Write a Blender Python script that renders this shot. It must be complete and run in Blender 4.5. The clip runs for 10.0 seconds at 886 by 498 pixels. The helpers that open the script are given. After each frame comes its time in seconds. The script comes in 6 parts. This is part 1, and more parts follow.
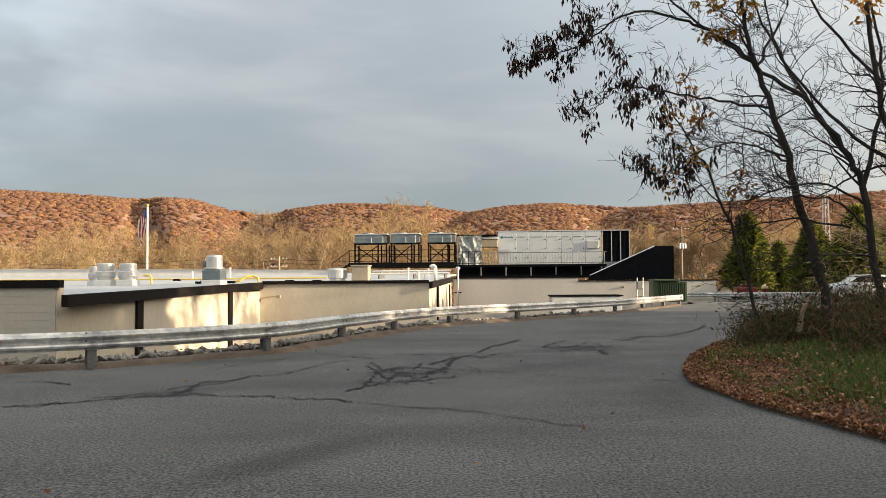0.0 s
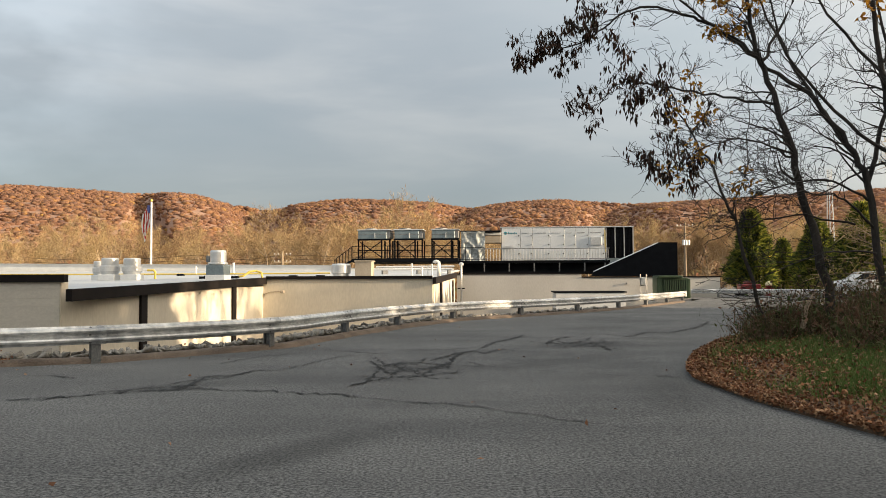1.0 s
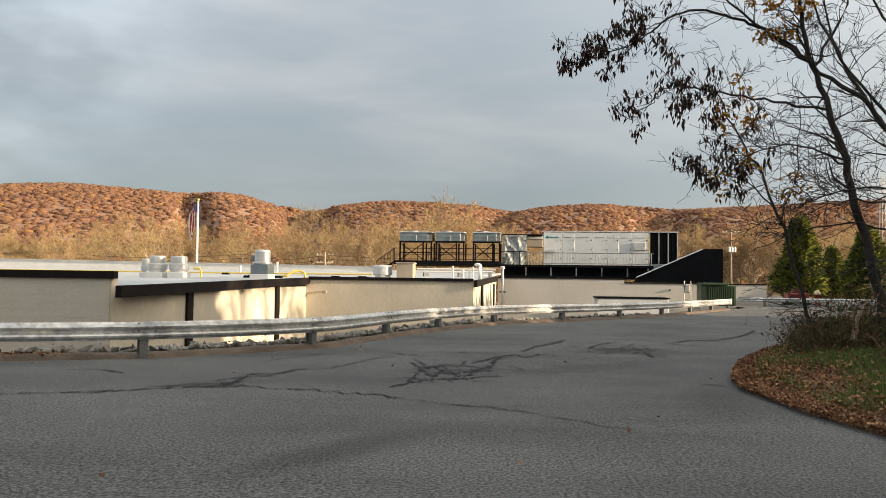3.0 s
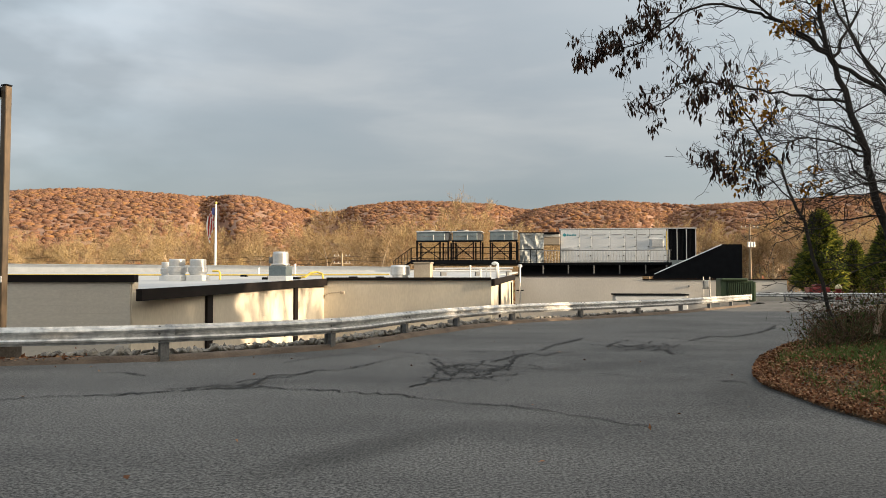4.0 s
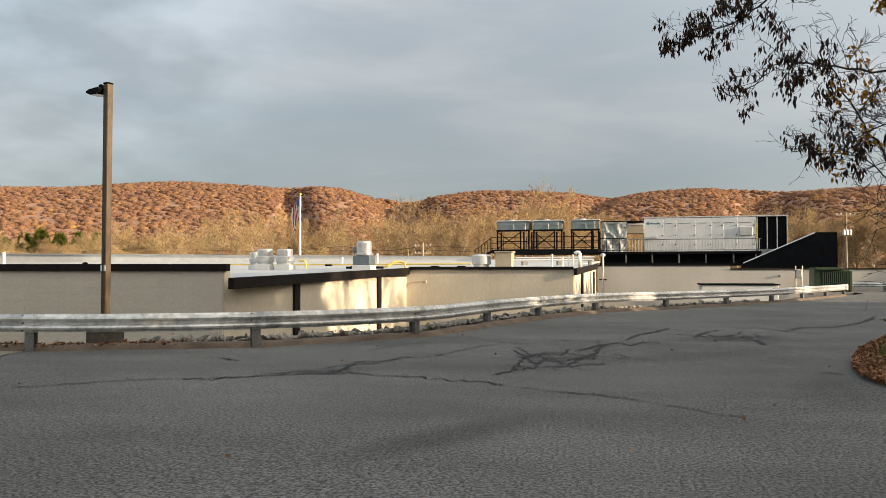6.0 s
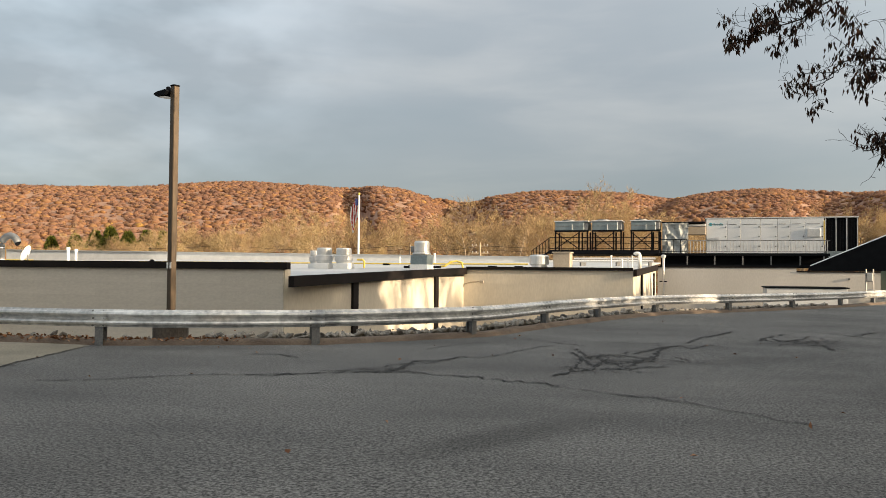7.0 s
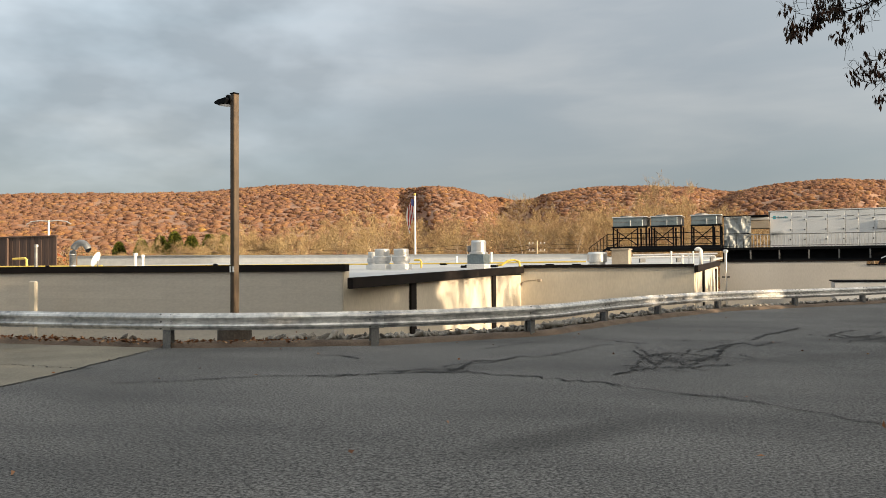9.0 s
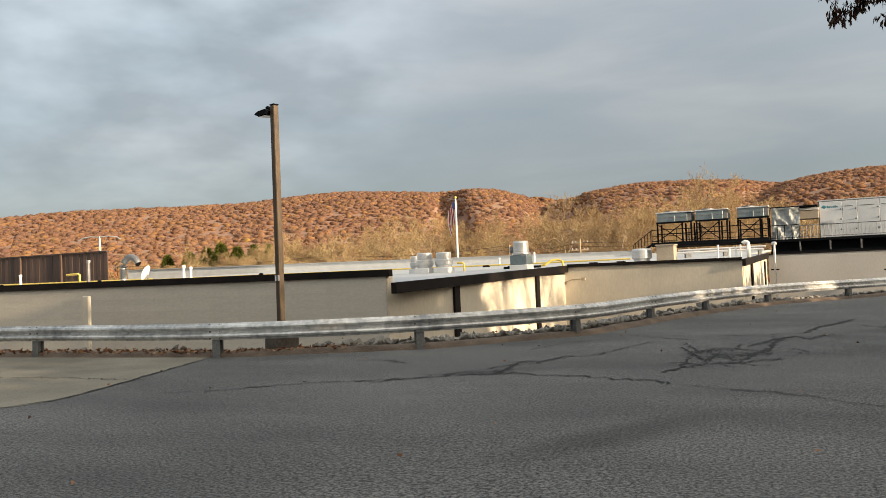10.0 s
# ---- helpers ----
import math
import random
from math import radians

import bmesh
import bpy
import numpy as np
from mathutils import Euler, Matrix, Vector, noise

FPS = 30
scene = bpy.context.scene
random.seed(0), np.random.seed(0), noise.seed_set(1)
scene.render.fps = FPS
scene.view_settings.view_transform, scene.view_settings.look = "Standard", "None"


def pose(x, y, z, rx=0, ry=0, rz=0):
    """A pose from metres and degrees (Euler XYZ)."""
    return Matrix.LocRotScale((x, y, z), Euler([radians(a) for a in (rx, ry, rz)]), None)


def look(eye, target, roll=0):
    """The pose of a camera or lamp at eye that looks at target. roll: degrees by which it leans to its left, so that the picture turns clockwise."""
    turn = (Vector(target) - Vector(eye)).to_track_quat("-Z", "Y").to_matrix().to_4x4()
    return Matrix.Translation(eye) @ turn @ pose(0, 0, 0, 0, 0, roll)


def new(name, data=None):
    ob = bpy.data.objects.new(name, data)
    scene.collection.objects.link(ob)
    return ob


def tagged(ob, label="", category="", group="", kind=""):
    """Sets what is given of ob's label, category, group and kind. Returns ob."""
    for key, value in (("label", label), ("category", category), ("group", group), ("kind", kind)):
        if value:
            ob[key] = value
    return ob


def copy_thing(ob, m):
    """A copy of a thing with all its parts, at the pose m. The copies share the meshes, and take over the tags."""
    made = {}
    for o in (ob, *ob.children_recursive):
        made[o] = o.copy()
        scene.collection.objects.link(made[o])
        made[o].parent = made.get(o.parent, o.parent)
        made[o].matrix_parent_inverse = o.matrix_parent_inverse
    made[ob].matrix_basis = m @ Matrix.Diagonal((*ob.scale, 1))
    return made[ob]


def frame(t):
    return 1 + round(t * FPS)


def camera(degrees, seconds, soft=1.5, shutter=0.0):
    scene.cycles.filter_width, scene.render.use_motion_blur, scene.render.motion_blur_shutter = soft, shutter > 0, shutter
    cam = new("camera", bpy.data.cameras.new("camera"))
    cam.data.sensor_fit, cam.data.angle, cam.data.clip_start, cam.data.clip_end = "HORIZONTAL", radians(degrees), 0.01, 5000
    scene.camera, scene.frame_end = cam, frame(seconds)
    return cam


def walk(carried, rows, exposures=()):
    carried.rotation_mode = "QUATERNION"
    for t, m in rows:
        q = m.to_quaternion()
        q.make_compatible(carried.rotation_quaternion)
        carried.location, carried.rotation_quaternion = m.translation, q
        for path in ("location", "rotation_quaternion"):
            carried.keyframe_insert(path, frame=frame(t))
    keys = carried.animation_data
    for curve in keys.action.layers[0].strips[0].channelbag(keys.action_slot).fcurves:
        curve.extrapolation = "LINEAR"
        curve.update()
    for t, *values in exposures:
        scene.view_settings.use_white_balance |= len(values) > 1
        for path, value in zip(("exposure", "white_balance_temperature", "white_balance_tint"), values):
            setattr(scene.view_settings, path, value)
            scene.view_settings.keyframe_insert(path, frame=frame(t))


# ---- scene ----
cam = camera(58.12, 10.0, 0.8)
walk(cam, [
    (0, pose(0.055, 0.047, 1.413, 92.480, 0.400, 0.000)),
    (0.5, pose(0.055, 0.046, 1.412, 92.259, 0.683, 0.038)),
    (1, pose(0.052, 0.045, 1.406, 92.188, 0.215, 0.235)),
    (1.5, pose(0.048, 0.044, 1.402, 92.210, -0.665, 0.420)),
    (2, pose(0.034, 0.037, 1.402, 92.250, -1.166, 1.304)),
    (2.5, pose(0.031, 0.034, 1.404, 92.396, -1.136, 2.242)),
    (4, pose(0.022, 0.024, 1.405, 92.319, -0.034, 4.387)),
    (4.5, pose(0.021, 0.020, 1.409, 92.316, 0.151, 4.528)),
    (5, pose(0.020, 0.017, 1.403, 92.212, 0.368, 4.987)),
    (5.5, pose(-0.008, -0.010, 1.397, 91.818, 0.481, 7.155)),
    (6, pose(-0.044, -0.021, 1.385, 91.580, -0.023, 10.106)),
    (7.5, pose(-0.049, -0.028, 1.387, 91.677, -0.590, 15.374)),
    (8, pose(-0.048, -0.043, 1.386, 91.747, -0.584, 16.196)),
    (8.5, pose(-0.049, -0.045, 1.391, 91.572, -0.205, 17.089)),
    (9, pose(-0.051, -0.055, 1.403, 91.474, 0.408, 18.279)),
    (9.5, pose(-0.047, -0.056, 1.397, 91.353, 1.216, 19.333)),
    (10, pose(-0.043, -0.056, 1.399, 91.748, 2.299, 21.381)),
], [(0, 0.50), (4, 0.48), (6, 0.46), (8, 0.42), (10, 0.38)])
# ---------- world, sun ----------
SUN_AZ, SUN_EL = 100.0, 12.0     # degrees clockwise from +y, degrees up
sun_way = Vector((math.sin(radians(SUN_AZ)) * math.cos(radians(SUN_EL)),
                  math.cos(radians(SUN_AZ)) * math.cos(radians(SUN_EL)), math.sin(radians(SUN_EL))))
sun_data = bpy.data.lights.new("sun", "SUN")
sun_data.energy, sun_data.angle, sun_data.color = 6.9, radians(0.6), (1.0, 0.79, 0.54)
sun = new("sun", sun_data)
sun.matrix_world = look(sun_way * 100, (0, 0, 0))

world = bpy.data.worlds.new("world")
scene.world = world
world.use_nodes = True
wt = world.node_tree
wn, wl = wt.nodes, wt.links
bg = wn["Background"]
sky = wn.new("ShaderNodeTexSky")
sky.sky_type, sky.sun_disc = 'NISHITA', False
sky.sun_elevation, sky.sun_rotation = radians(SUN_EL), radians(SUN_AZ)
sky.air_density, sky.dust_density = 1.0, 0.6
wc = wn.new("ShaderNodeTexCoord")
flat = wn.new("ShaderNodeMapping")
flat.inputs["Scale"].default_value = (1.1, 1.3, 5.5)
flat.inputs["Rotation"].default_value = (0.10, -0.16, 0.5)
wl.new(wc.outputs["Generated"], flat.inputs["Vector"])
cloud = wn.new("ShaderNodeTexNoise")
cloud.inputs["Scale"].default_value, cloud.inputs["Detail"].default_value = 2.0, 5.0
cloud.inputs["Roughness"].default_value, cloud.inputs["Distortion"].default_value = 0.5, 0.25
wl.new(flat.outputs[0], cloud.inputs["Vector"])
tone = wn.new("ShaderNodeValToRGB")
tone.color_ramp.elements[0].position, tone.color_ramp.elements[0].color = 0.30, (3.0, 3.42, 3.72, 1)
tone.color_ramp.elements[1].position, tone.color_ramp.elements[1].color = 0.78, (4.9, 5.0, 5.0, 1)
mid = tone.color_ramp.elements.new(0.52)
mid.color = (3.45, 3.75, 4.0, 1)
wl.new(cloud.outputs["Fac"], tone.inputs["Fac"])
# thin cloud over most of the sky: grey veil with some blue left in it
veil = wn.new("ShaderNodeMix")
veil.data_type = 'RGBA'
veil.inputs["Factor"].default_value = 0.80
# an overcast veil is brighter overhead than near the horizon
sep, lift = wn.new("ShaderNodeSeparateXYZ"), wn.new("ShaderNodeMapRange")
wl.new(wc.outputs["Generated"], sep.inputs[0])
wl.new(sep.outputs["Z"], lift.inputs["Value"])
lift.inputs["From Min"].default_value, lift.inputs["From Max"].default_value = 0.0, 1.0
lift.inputs["To Min"].default_value, lift.inputs["To Max"].default_value = 0.68, 2.35
dome = wn.new("ShaderNodeVectorMath")
dome.operation = 'SCALE'
wl.new(tone.outputs["Color"], dome.inputs[0])
wl.new(lift.outputs["Result"], dome.inputs["Scale"])
wl.new(sky.outputs["Color"], veil.inputs["A"])
# a paler, broken bank of cloud above the left end of the ridge
bank_dot, bank_ramp, bank_mix = wn.new("ShaderNodeVectorMath"), wn.new("ShaderNodeMapRange"), wn.new("ShaderNodeMath")
bank_dot.operation = 'DOT_PRODUCT'
bank_dot.inputs[1].default_value = (-0.665, 0.665, 0.34)
wl.new(wc.outputs["Generated"], bank_dot.inputs[0])
wl.new(bank_dot.outputs["Value"], bank_ramp.inputs["Value"])
bank_ramp.interpolation_type = 'SMOOTHSTEP'
bank_ramp.inputs["From Min"].default_value, bank_ramp.inputs["From Max"].default_value = 0.86, 1.0
bank_ramp.inputs["To Max"].default_value = 1.0
puffs, puff_ramp = wn.new("ShaderNodeTexNoise"), wn.new("ShaderNodeMapRange")
puffs.inputs["Scale"].default_value, puffs.inputs["Detail"].default_value = 6.5, 4.0
puff_map = wn.new("ShaderNodeMapping")
puff_map.inputs["Scale"].default_value = (1, 1, 2.2)
wl.new(wc.outputs["Generated"], puff_map.inputs["Vector"])
wl.new(puff_map.outputs[0], puffs.inputs["Vector"])
wl.new(puffs.outputs["Fac"], puff_ramp.inputs["Value"])
puff_ramp.inputs["From Min"].default_value, puff_ramp.inputs["From Max"].default_value = 0.38, 0.68
puff_ramp.inputs["To Min"].default_value, puff_ramp.inputs["To Max"].default_value = 0.0, 0.55
bank_mix.operation = 'MULTIPLY_ADD'
bank_mix.inputs[2].default_value = 1.0
wl.new(bank_ramp.outputs["Result"], bank_mix.inputs[0])
wl.new(puff_ramp.outputs["Result"], bank_mix.inputs[1])
brighter = wn.new("ShaderNodeVectorMath")
brighter.operation = 'SCALE'
wl.new(dome.outputs["Vector"], brighter.inputs[0])
wl.new(bank_mix.outputs[0], brighter.inputs["Scale"])
# the cloud towards the low sun is lit warm
near_sun = wn.new("ShaderNodeVectorMath")
near_sun.operation = 'DOT_PRODUCT'
near_sun.inputs[1].default_value = sun_way[:]
wl.new(wc.outputs["Generated"], near_sun.inputs[0])
glow = wn.new("ShaderNodeValToRGB")
glow.color_ramp.elements[0].position, glow.color_ramp.elements[0].color = 0.45, (1, 1, 1, 1)
glow.color_ramp.elements[1].position, glow.color_ramp.elements[1].color = 1.0, (3.0, 2.4, 1.8, 1)
side = glow.color_ramp.elements.new(0.62)
side.color = (1.42, 1.38, 1.32, 1)
half = wn.new("ShaderNodeMath")
half.operation = 'MULTIPLY_ADD'
half.inputs[1].default_value, half.inputs[2].default_value = 0.5, 0.5
wl.new(near_sun.outputs["Value"], half.inputs[0])
wl.new(half.outputs[0], glow.inputs["Fac"])
warm = wn.new("ShaderNodeVectorMath")
warm.operation = 'MULTIPLY'
wl.new(brighter.outputs["Vector"], warm.inputs[0])
wl.new(glow.outputs["Color"], warm.inputs[1])
wl.new(warm.outputs["Vector"], veil.inputs["B"])
wl.new(veil.outputs["Result"], bg.inputs["Color"])
bg.inputs["Strength"].default_value = 0.091


# ---------- materials ----------
def material(name, a, b, rough=0.8, metal=0.0, scale=3.0, fine=40.0, bump=0.15, depth=0.01, island=0.0, obj=0.0,
             stretch=(1, 1, 1), spec=0.5, ramp=(0.35, 0.68)):
    """A principled material that wanders between the colours a and b at two scales, with relief."""
    m = bpy.data.materials.new(name)
    m.use_nodes = True
    n, l = m.node_tree.nodes, m.node_tree.links
    p = n["Principled BSDF"]
    p.inputs["Metallic"].default_value = metal
    p.inputs["Specular IOR Level"].default_value = spec
    tc, mp = n.new("ShaderNodeTexCoord"), n.new("ShaderNodeMapping")
    mp.inputs["Scale"].default_value = stretch
    l.new(tc.outputs["Object"], mp.inputs["Vector"])
    big, small = n.new("ShaderNodeTexNoise"), n.new("ShaderNodeTexNoise")
    big.inputs["Scale"].default_value, big.inputs["Detail"].default_value = scale, 5
    small.inputs["Scale"].default_value, small.inputs["Detail"].default_value = fine, 4
    for k in (big, small):
        l.new(mp.outputs[0], k.inputs["Vector"])
    mix = n.new("ShaderNodeMath")
    mix.operation = 'MULTIPLY_ADD'
    mix.inputs[1].default_value = 0.55
    l.new(big.outputs["Fac"], mix.inputs[0])
    sc = n.new("ShaderNodeMath")
    sc.operation = 'MULTIPLY'
    sc.inputs[1].default_value = 0.45
    l.new(small.outputs["Fac"], sc.inputs[0])
    l.new(sc.outputs[0], mix.inputs[2])
    last = mix
    for amount, node, sock in ((island, "ShaderNodeNewGeometry", "Random Per Island"), (obj, "ShaderNodeObjectInfo", "Random")):
        if amount:
            r, ad = n.new(node), n.new("ShaderNodeMath")
            ad.operation = 'MULTIPLY_ADD'
            ad.inputs[1].default_value = amount
            l.new(r.outputs[sock], ad.inputs[0])
            sub = n.new("ShaderNodeMath")
            sub.operation = 'SUBTRACT'
            sub.inputs[1].default_value = amount / 2
            l.new(last.outputs[0], ad.inputs[2])
            l.new(ad.outputs[0], sub.inputs[0])
            last = sub
    cr = n.new("ShaderNodeValToRGB")
    cr.color_ramp.elements[0].position, cr.color_ramp.elements[0].color = ramp[0], (*a, 1)
    cr.color_ramp.elements[1].position, cr.color_ramp.elements[1].color = ramp[1], (*b, 1)
    l.new(last.outputs[0], cr.inputs["Fac"])
    l.new(cr.outputs["Color"], p.inputs["Base Color"])
    rg = n.new("ShaderNodeMapRange")
    rg.inputs["To Min"].default_value, rg.inputs["To Max"].default_value = max(rough - 0.1, 0.02), min(rough + 0.1, 1)
    l.new(small.outputs["Fac"], rg.inputs["Value"])
    l.new(rg.outputs["Result"], p.inputs["Roughness"])
    if bump:
        bp = n.new("ShaderNodeBump")
        bp.inputs["Strength"].default_value, bp.inputs["Distance"].default_value = bump, depth
        l.new(small.outputs["Fac"], bp.inputs["Height"])
        l.new(bp.outputs["Normal"], p.inputs["Normal"])
    return m


def many(name, stops, rough=0.85, spread=0.25, fine=1.5, spec=0.2, through_light=0.0, island=1.0, obj=0.0):
    """A material whose pieces each take one of several colours."""
    m = bpy.data.materials.new(name)
    m.use_nodes = True
    n, l = m.node_tree.nodes, m.node_tree.links
    p = n["Principled BSDF"]
    p.inputs["Roughness"].default_value, p.inputs["Specular IOR Level"].default_value = rough, spec
    g, tc, no = n.new("ShaderNodeNewGeometry"), n.new("ShaderNodeTexCoord"), n.new("ShaderNodeTexNoise")
    no.inputs["Scale"].default_value = fine
    l.new(tc.outputs["Object"], no.inputs["Vector"])
    ad = n.new("ShaderNodeMath")
    ad.operation = 'MULTIPLY_ADD'
    ad.inputs[1].default_value = spread
    l.new(no.outputs["Fac"], ad.inputs[0])
    sub = n.new("ShaderNodeMath")
    sub.operation = 'MULTIPLY_ADD'
    sub.inputs[1].default_value, sub.inputs[2].default_value = island, (1 - island) / 2 - spread / 2
    l.new(g.outputs["Random Per Island"], sub.inputs[0])
    l.new(sub.outputs[0], ad.inputs[2])
    cr = n.new("ShaderNodeValToRGB")
    while len(cr.color_ramp.elements) < len(stops):
        cr.color_ramp.elements.new(0.5)
    for i, c in enumerate(stops):
        cr.color_ramp.elements[i].position, cr.color_ramp.elements[i].color = i / (len(stops) - 1), (*c, 1)
    last = ad
    if obj:
        info, shift = n.new("ShaderNodeObjectInfo"), n.new("ShaderNodeMath")
        shift.operation = 'MULTIPLY_ADD'
        shift.inputs[1].default_value = obj
        l.new(info.outputs["Random"], shift.inputs[0])
        l.new(ad.outputs[0], shift.inputs[2])
        last = n.new("ShaderNodeMath")
        last.operation = 'SUBTRACT'
        last.inputs[1].default_value = obj / 2
        l.new(shift.outputs[0], last.inputs[0])
    l.new(last.outputs[0], cr.inputs["Fac"])
    l.new(cr.outputs["Color"], p.inputs["Base Color"])
    if through_light:
        t, mx, out = n.new("ShaderNodeBsdfTranslucent"), n.new("ShaderNodeMixShader"), n["Material Output"]
        mx.inputs[0].default_value = through_light
        l.new(cr.outputs["Color"], t.inputs["Color"])
        l.new(p.outputs[0], mx.inputs[1])
        l.new(t.outputs[0], mx.inputs[2])
        l.new(mx.outputs[0], out.inputs["Surface"])
    return m


def asphalt():
    m = material("asphalt", (0.066, 0.066, 0.065), (0.128, 0.127, 0.124), 0.92, 0, 0.28, 90, 0.35, 0.006, ramp=(0.36, 0.66), spec=0.3)
    n, l = m.node_tree.nodes, m.node_tree.links
    p = n["Principled BSDF"]
    old = p.inputs["Base Color"].links[0].from_socket
    tc = n.new("ShaderNodeTexCoord")
    # aggregate: pale and dark chips in the binder
    chips = n.new("ShaderNodeTexNoise")
    chips.inputs["Scale"].default_value, chips.inputs["Detail"].default_value = 36, 5.0
    chips.inputs["Roughness"].default_value = 0.85
    l.new(tc.outputs["Object"], chips.inputs["Vector"])
    cr = n.new("ShaderNodeValToRGB")
    cr.color_ramp.elements[0].position, cr.color_ramp.elements[0].color = 0.42, (0.22, 0.22, 0.225, 1)
    cr.color_ramp.elements[1].position, cr.color_ramp.elements[1].color = 0.60, (2.15, 2.13, 2.08, 1)
    l.new(chips.outputs["Fac"], cr.inputs["Fac"])
    # long worn and oily stretches
    mp, worn = n.new("ShaderNodeMapping"), n.new("ShaderNodeTexNoise")
    mp.inputs["Scale"].default_value = (0.22, 0.75, 1)
    mp.inputs["Rotation"].default_value = (0, 0, -0.5)
    worn.inputs["Scale"].default_value, worn.inputs["Detail"].default_value = 1.1, 7
    l.new(tc.outputs["Object"], mp.inputs["Vector"])
    l.new(mp.outputs[0], worn.inputs["Vector"])
    cw = n.new("ShaderNodeValToRGB")
    cw.color_ramp.elements[0].position, cw.color_ramp.elements[0].color = 0.36, (0.80, 0.80, 0.81, 1)
    cw.color_ramp.elements[1].position, cw.color_ramp.elements[1].color = 0.56, (1.0, 1.0, 1.0, 1)
    l.new(worn.outputs["Fac"], cw.inputs["Fac"])
    # dark drips and worn patches where vehicles turn
    spots = [cr, cw]
    for x, y, turn, half_long, half_wide, dark in ((-1.15, 6.7, 57, 1.7, 0.42, 0.62), (3.0, 17.2, 30, 1.7, 0.8, 0.6), (-0.5, 12.9, 60, 2.0, 1.0, 0.74),
                                                   (1.6, 13.6, 40, 3.2, 0.7, 0.78), (3.0, 10.4, 75, 2.6, 0.55, 0.78), (-3.6, 10.7, 25, 1.2, 0.5, 0.75)):
        place, ball, fray, cut = n.new("ShaderNodeMapping"), n.new("ShaderNodeTexGradient"), n.new("ShaderNodeMath"), n.new("ShaderNodeValToRGB")
        place.vector_type, ball.gradient_type, fray.operation = 'TEXTURE', 'SPHERICAL', 'MULTIPLY'
        place.inputs["Location"].default_value, place.inputs["Rotation"].default_value = (x, y, 0), (0, 0, radians(turn))
        place.inputs["Scale"].default_value = (half_long, half_wide, 1)
        l.new(tc.outputs["Object"], place.inputs["Vector"])
        l.new(place.outputs[0], ball.inputs["Vector"])
        l.new(ball.outputs["Fac"], fray.inputs[0])
        l.new(worn.outputs["Fac"], fray.inputs[1])
        cut.color_ramp.elements[0].position, cut.color_ramp.elements[0].color = 0.02, (1, 1, 1, 1)
        cut.color_ramp.elements[1].position, cut.color_ramp.elements[1].color = 0.36, (dark, dark, dark, 1)
        l.new(fray.outputs[0], cut.inputs["Fac"])
        spots.append(cut)
    for other in spots:
        mx = n.new("ShaderNodeMix")
        mx.data_type, mx.blend_type = 'RGBA', 'MULTIPLY'
        mx.inputs["Factor"].default_value = 1.0
        l.new(old, mx.inputs["A"])
        l.new(other.outputs["Color"], mx.inputs["B"])
        old = mx.outputs["Result"]
    l.new(old, p.inputs["Base Color"])
    return m


M_ROAD = asphalt()
M_OLDROAD = material("old_tan_asphalt", (0.11, 0.10, 0.078), (0.26, 0.235, 0.18), 0.92, 0, 0.5, 34, 0.9, 0.010, ramp=(0.36, 0.64), spec=0.3)
M_CRACK = material("crack_fill", (0.003, 0.003, 0.003), (0.014, 0.0135, 0.013), 0.95, 0, 4, 60)
M_DIRT = material("gritty_berm", (0.075, 0.052, 0.036), (0.185, 0.135, 0.095), 0.95, 0, 2, 30, 0.8, 0.03)
M_EARTH = material("earth", (0.06, 0.05, 0.035), (0.16, 0.12, 0.07), 0.95, 0, 0.15, 6, 0.5, 0.1)
M_VERGE = material("leafy_soil", (0.05, 0.038, 0.022), (0.15, 0.085, 0.045), 0.95, 0, 1.5, 22, 0.9, 0.05)
M_ROCK = material("grey_stone", (0.03, 0.029, 0.028), (0.30, 0.275, 0.235), 0.85, 0, 5, 22, 0.9, 0.03, obj=0.6, island=0.6, ramp=(0.34, 0.70))
M_ZINC = material("galvanised_steel", (0.26, 0.265, 0.27), (0.80, 0.79, 0.76), 0.40, 0.45, 0.9, 9, 0.05, 0.004, stretch=(0.9, 0.9, 0.7), ramp=(0.34, 0.60), obj=0.10)
M_POST = material("weathered_steel", (0.10, 0.105, 0.11), (0.32, 0.31, 0.29), 0.55, 0.6, 4, 30, 0.15)
M_DUCT = material("spun_aluminium", (0.50, 0.50, 0.49), (0.80, 0.79, 0.77), 0.32, 0.65, 3, 30, 0.05)
M_WALL = material("cream_stucco", (0.56, 0.495, 0.39), (0.70, 0.625, 0.50), 0.85, 0, 0.8, 18, 0.2, 0.006, stretch=(1, 1, 0.35))
M_PALEWALL = material("pale_grey_stucco", (0.50, 0.465, 0.415), (0.62, 0.58, 0.52), 0.85, 0, 0.5, 14, 0.2, 0.006, stretch=(1, 1, 0.35))
M_STEEL = material("dull_duct_steel", (0.16, 0.16, 0.155), (0.42, 0.41, 0.39), 0.42, 0.7, 3, 24, 0.08)
M_PLANK = material("painted_lap_siding", (0.51, 0.455, 0.375), (0.64, 0.58, 0.48), 0.75, 0, 1.2, 24, 0.12, 0.004, obj=0.10, stretch=(0.4, 1, 1))
M_FASCIA = material("dark_brown_metal_trim", (0.008, 0.006, 0.0055), (0.020, 0.015, 0.013), 0.65, 0.0, 2, 20, 0.08, spec=0.12)
M_ROOF = material("white_roof_membrane", (0.36, 0.37, 0.37), (0.56, 0.56, 0.55), 0.5, 0, 0.4, 9, 0.1)
M_WHITE = material("white_paint", (0.66, 0.65, 0.62), (0.84, 0.82, 0.78), 0.55, 0, 1.5, 20, 0.06)
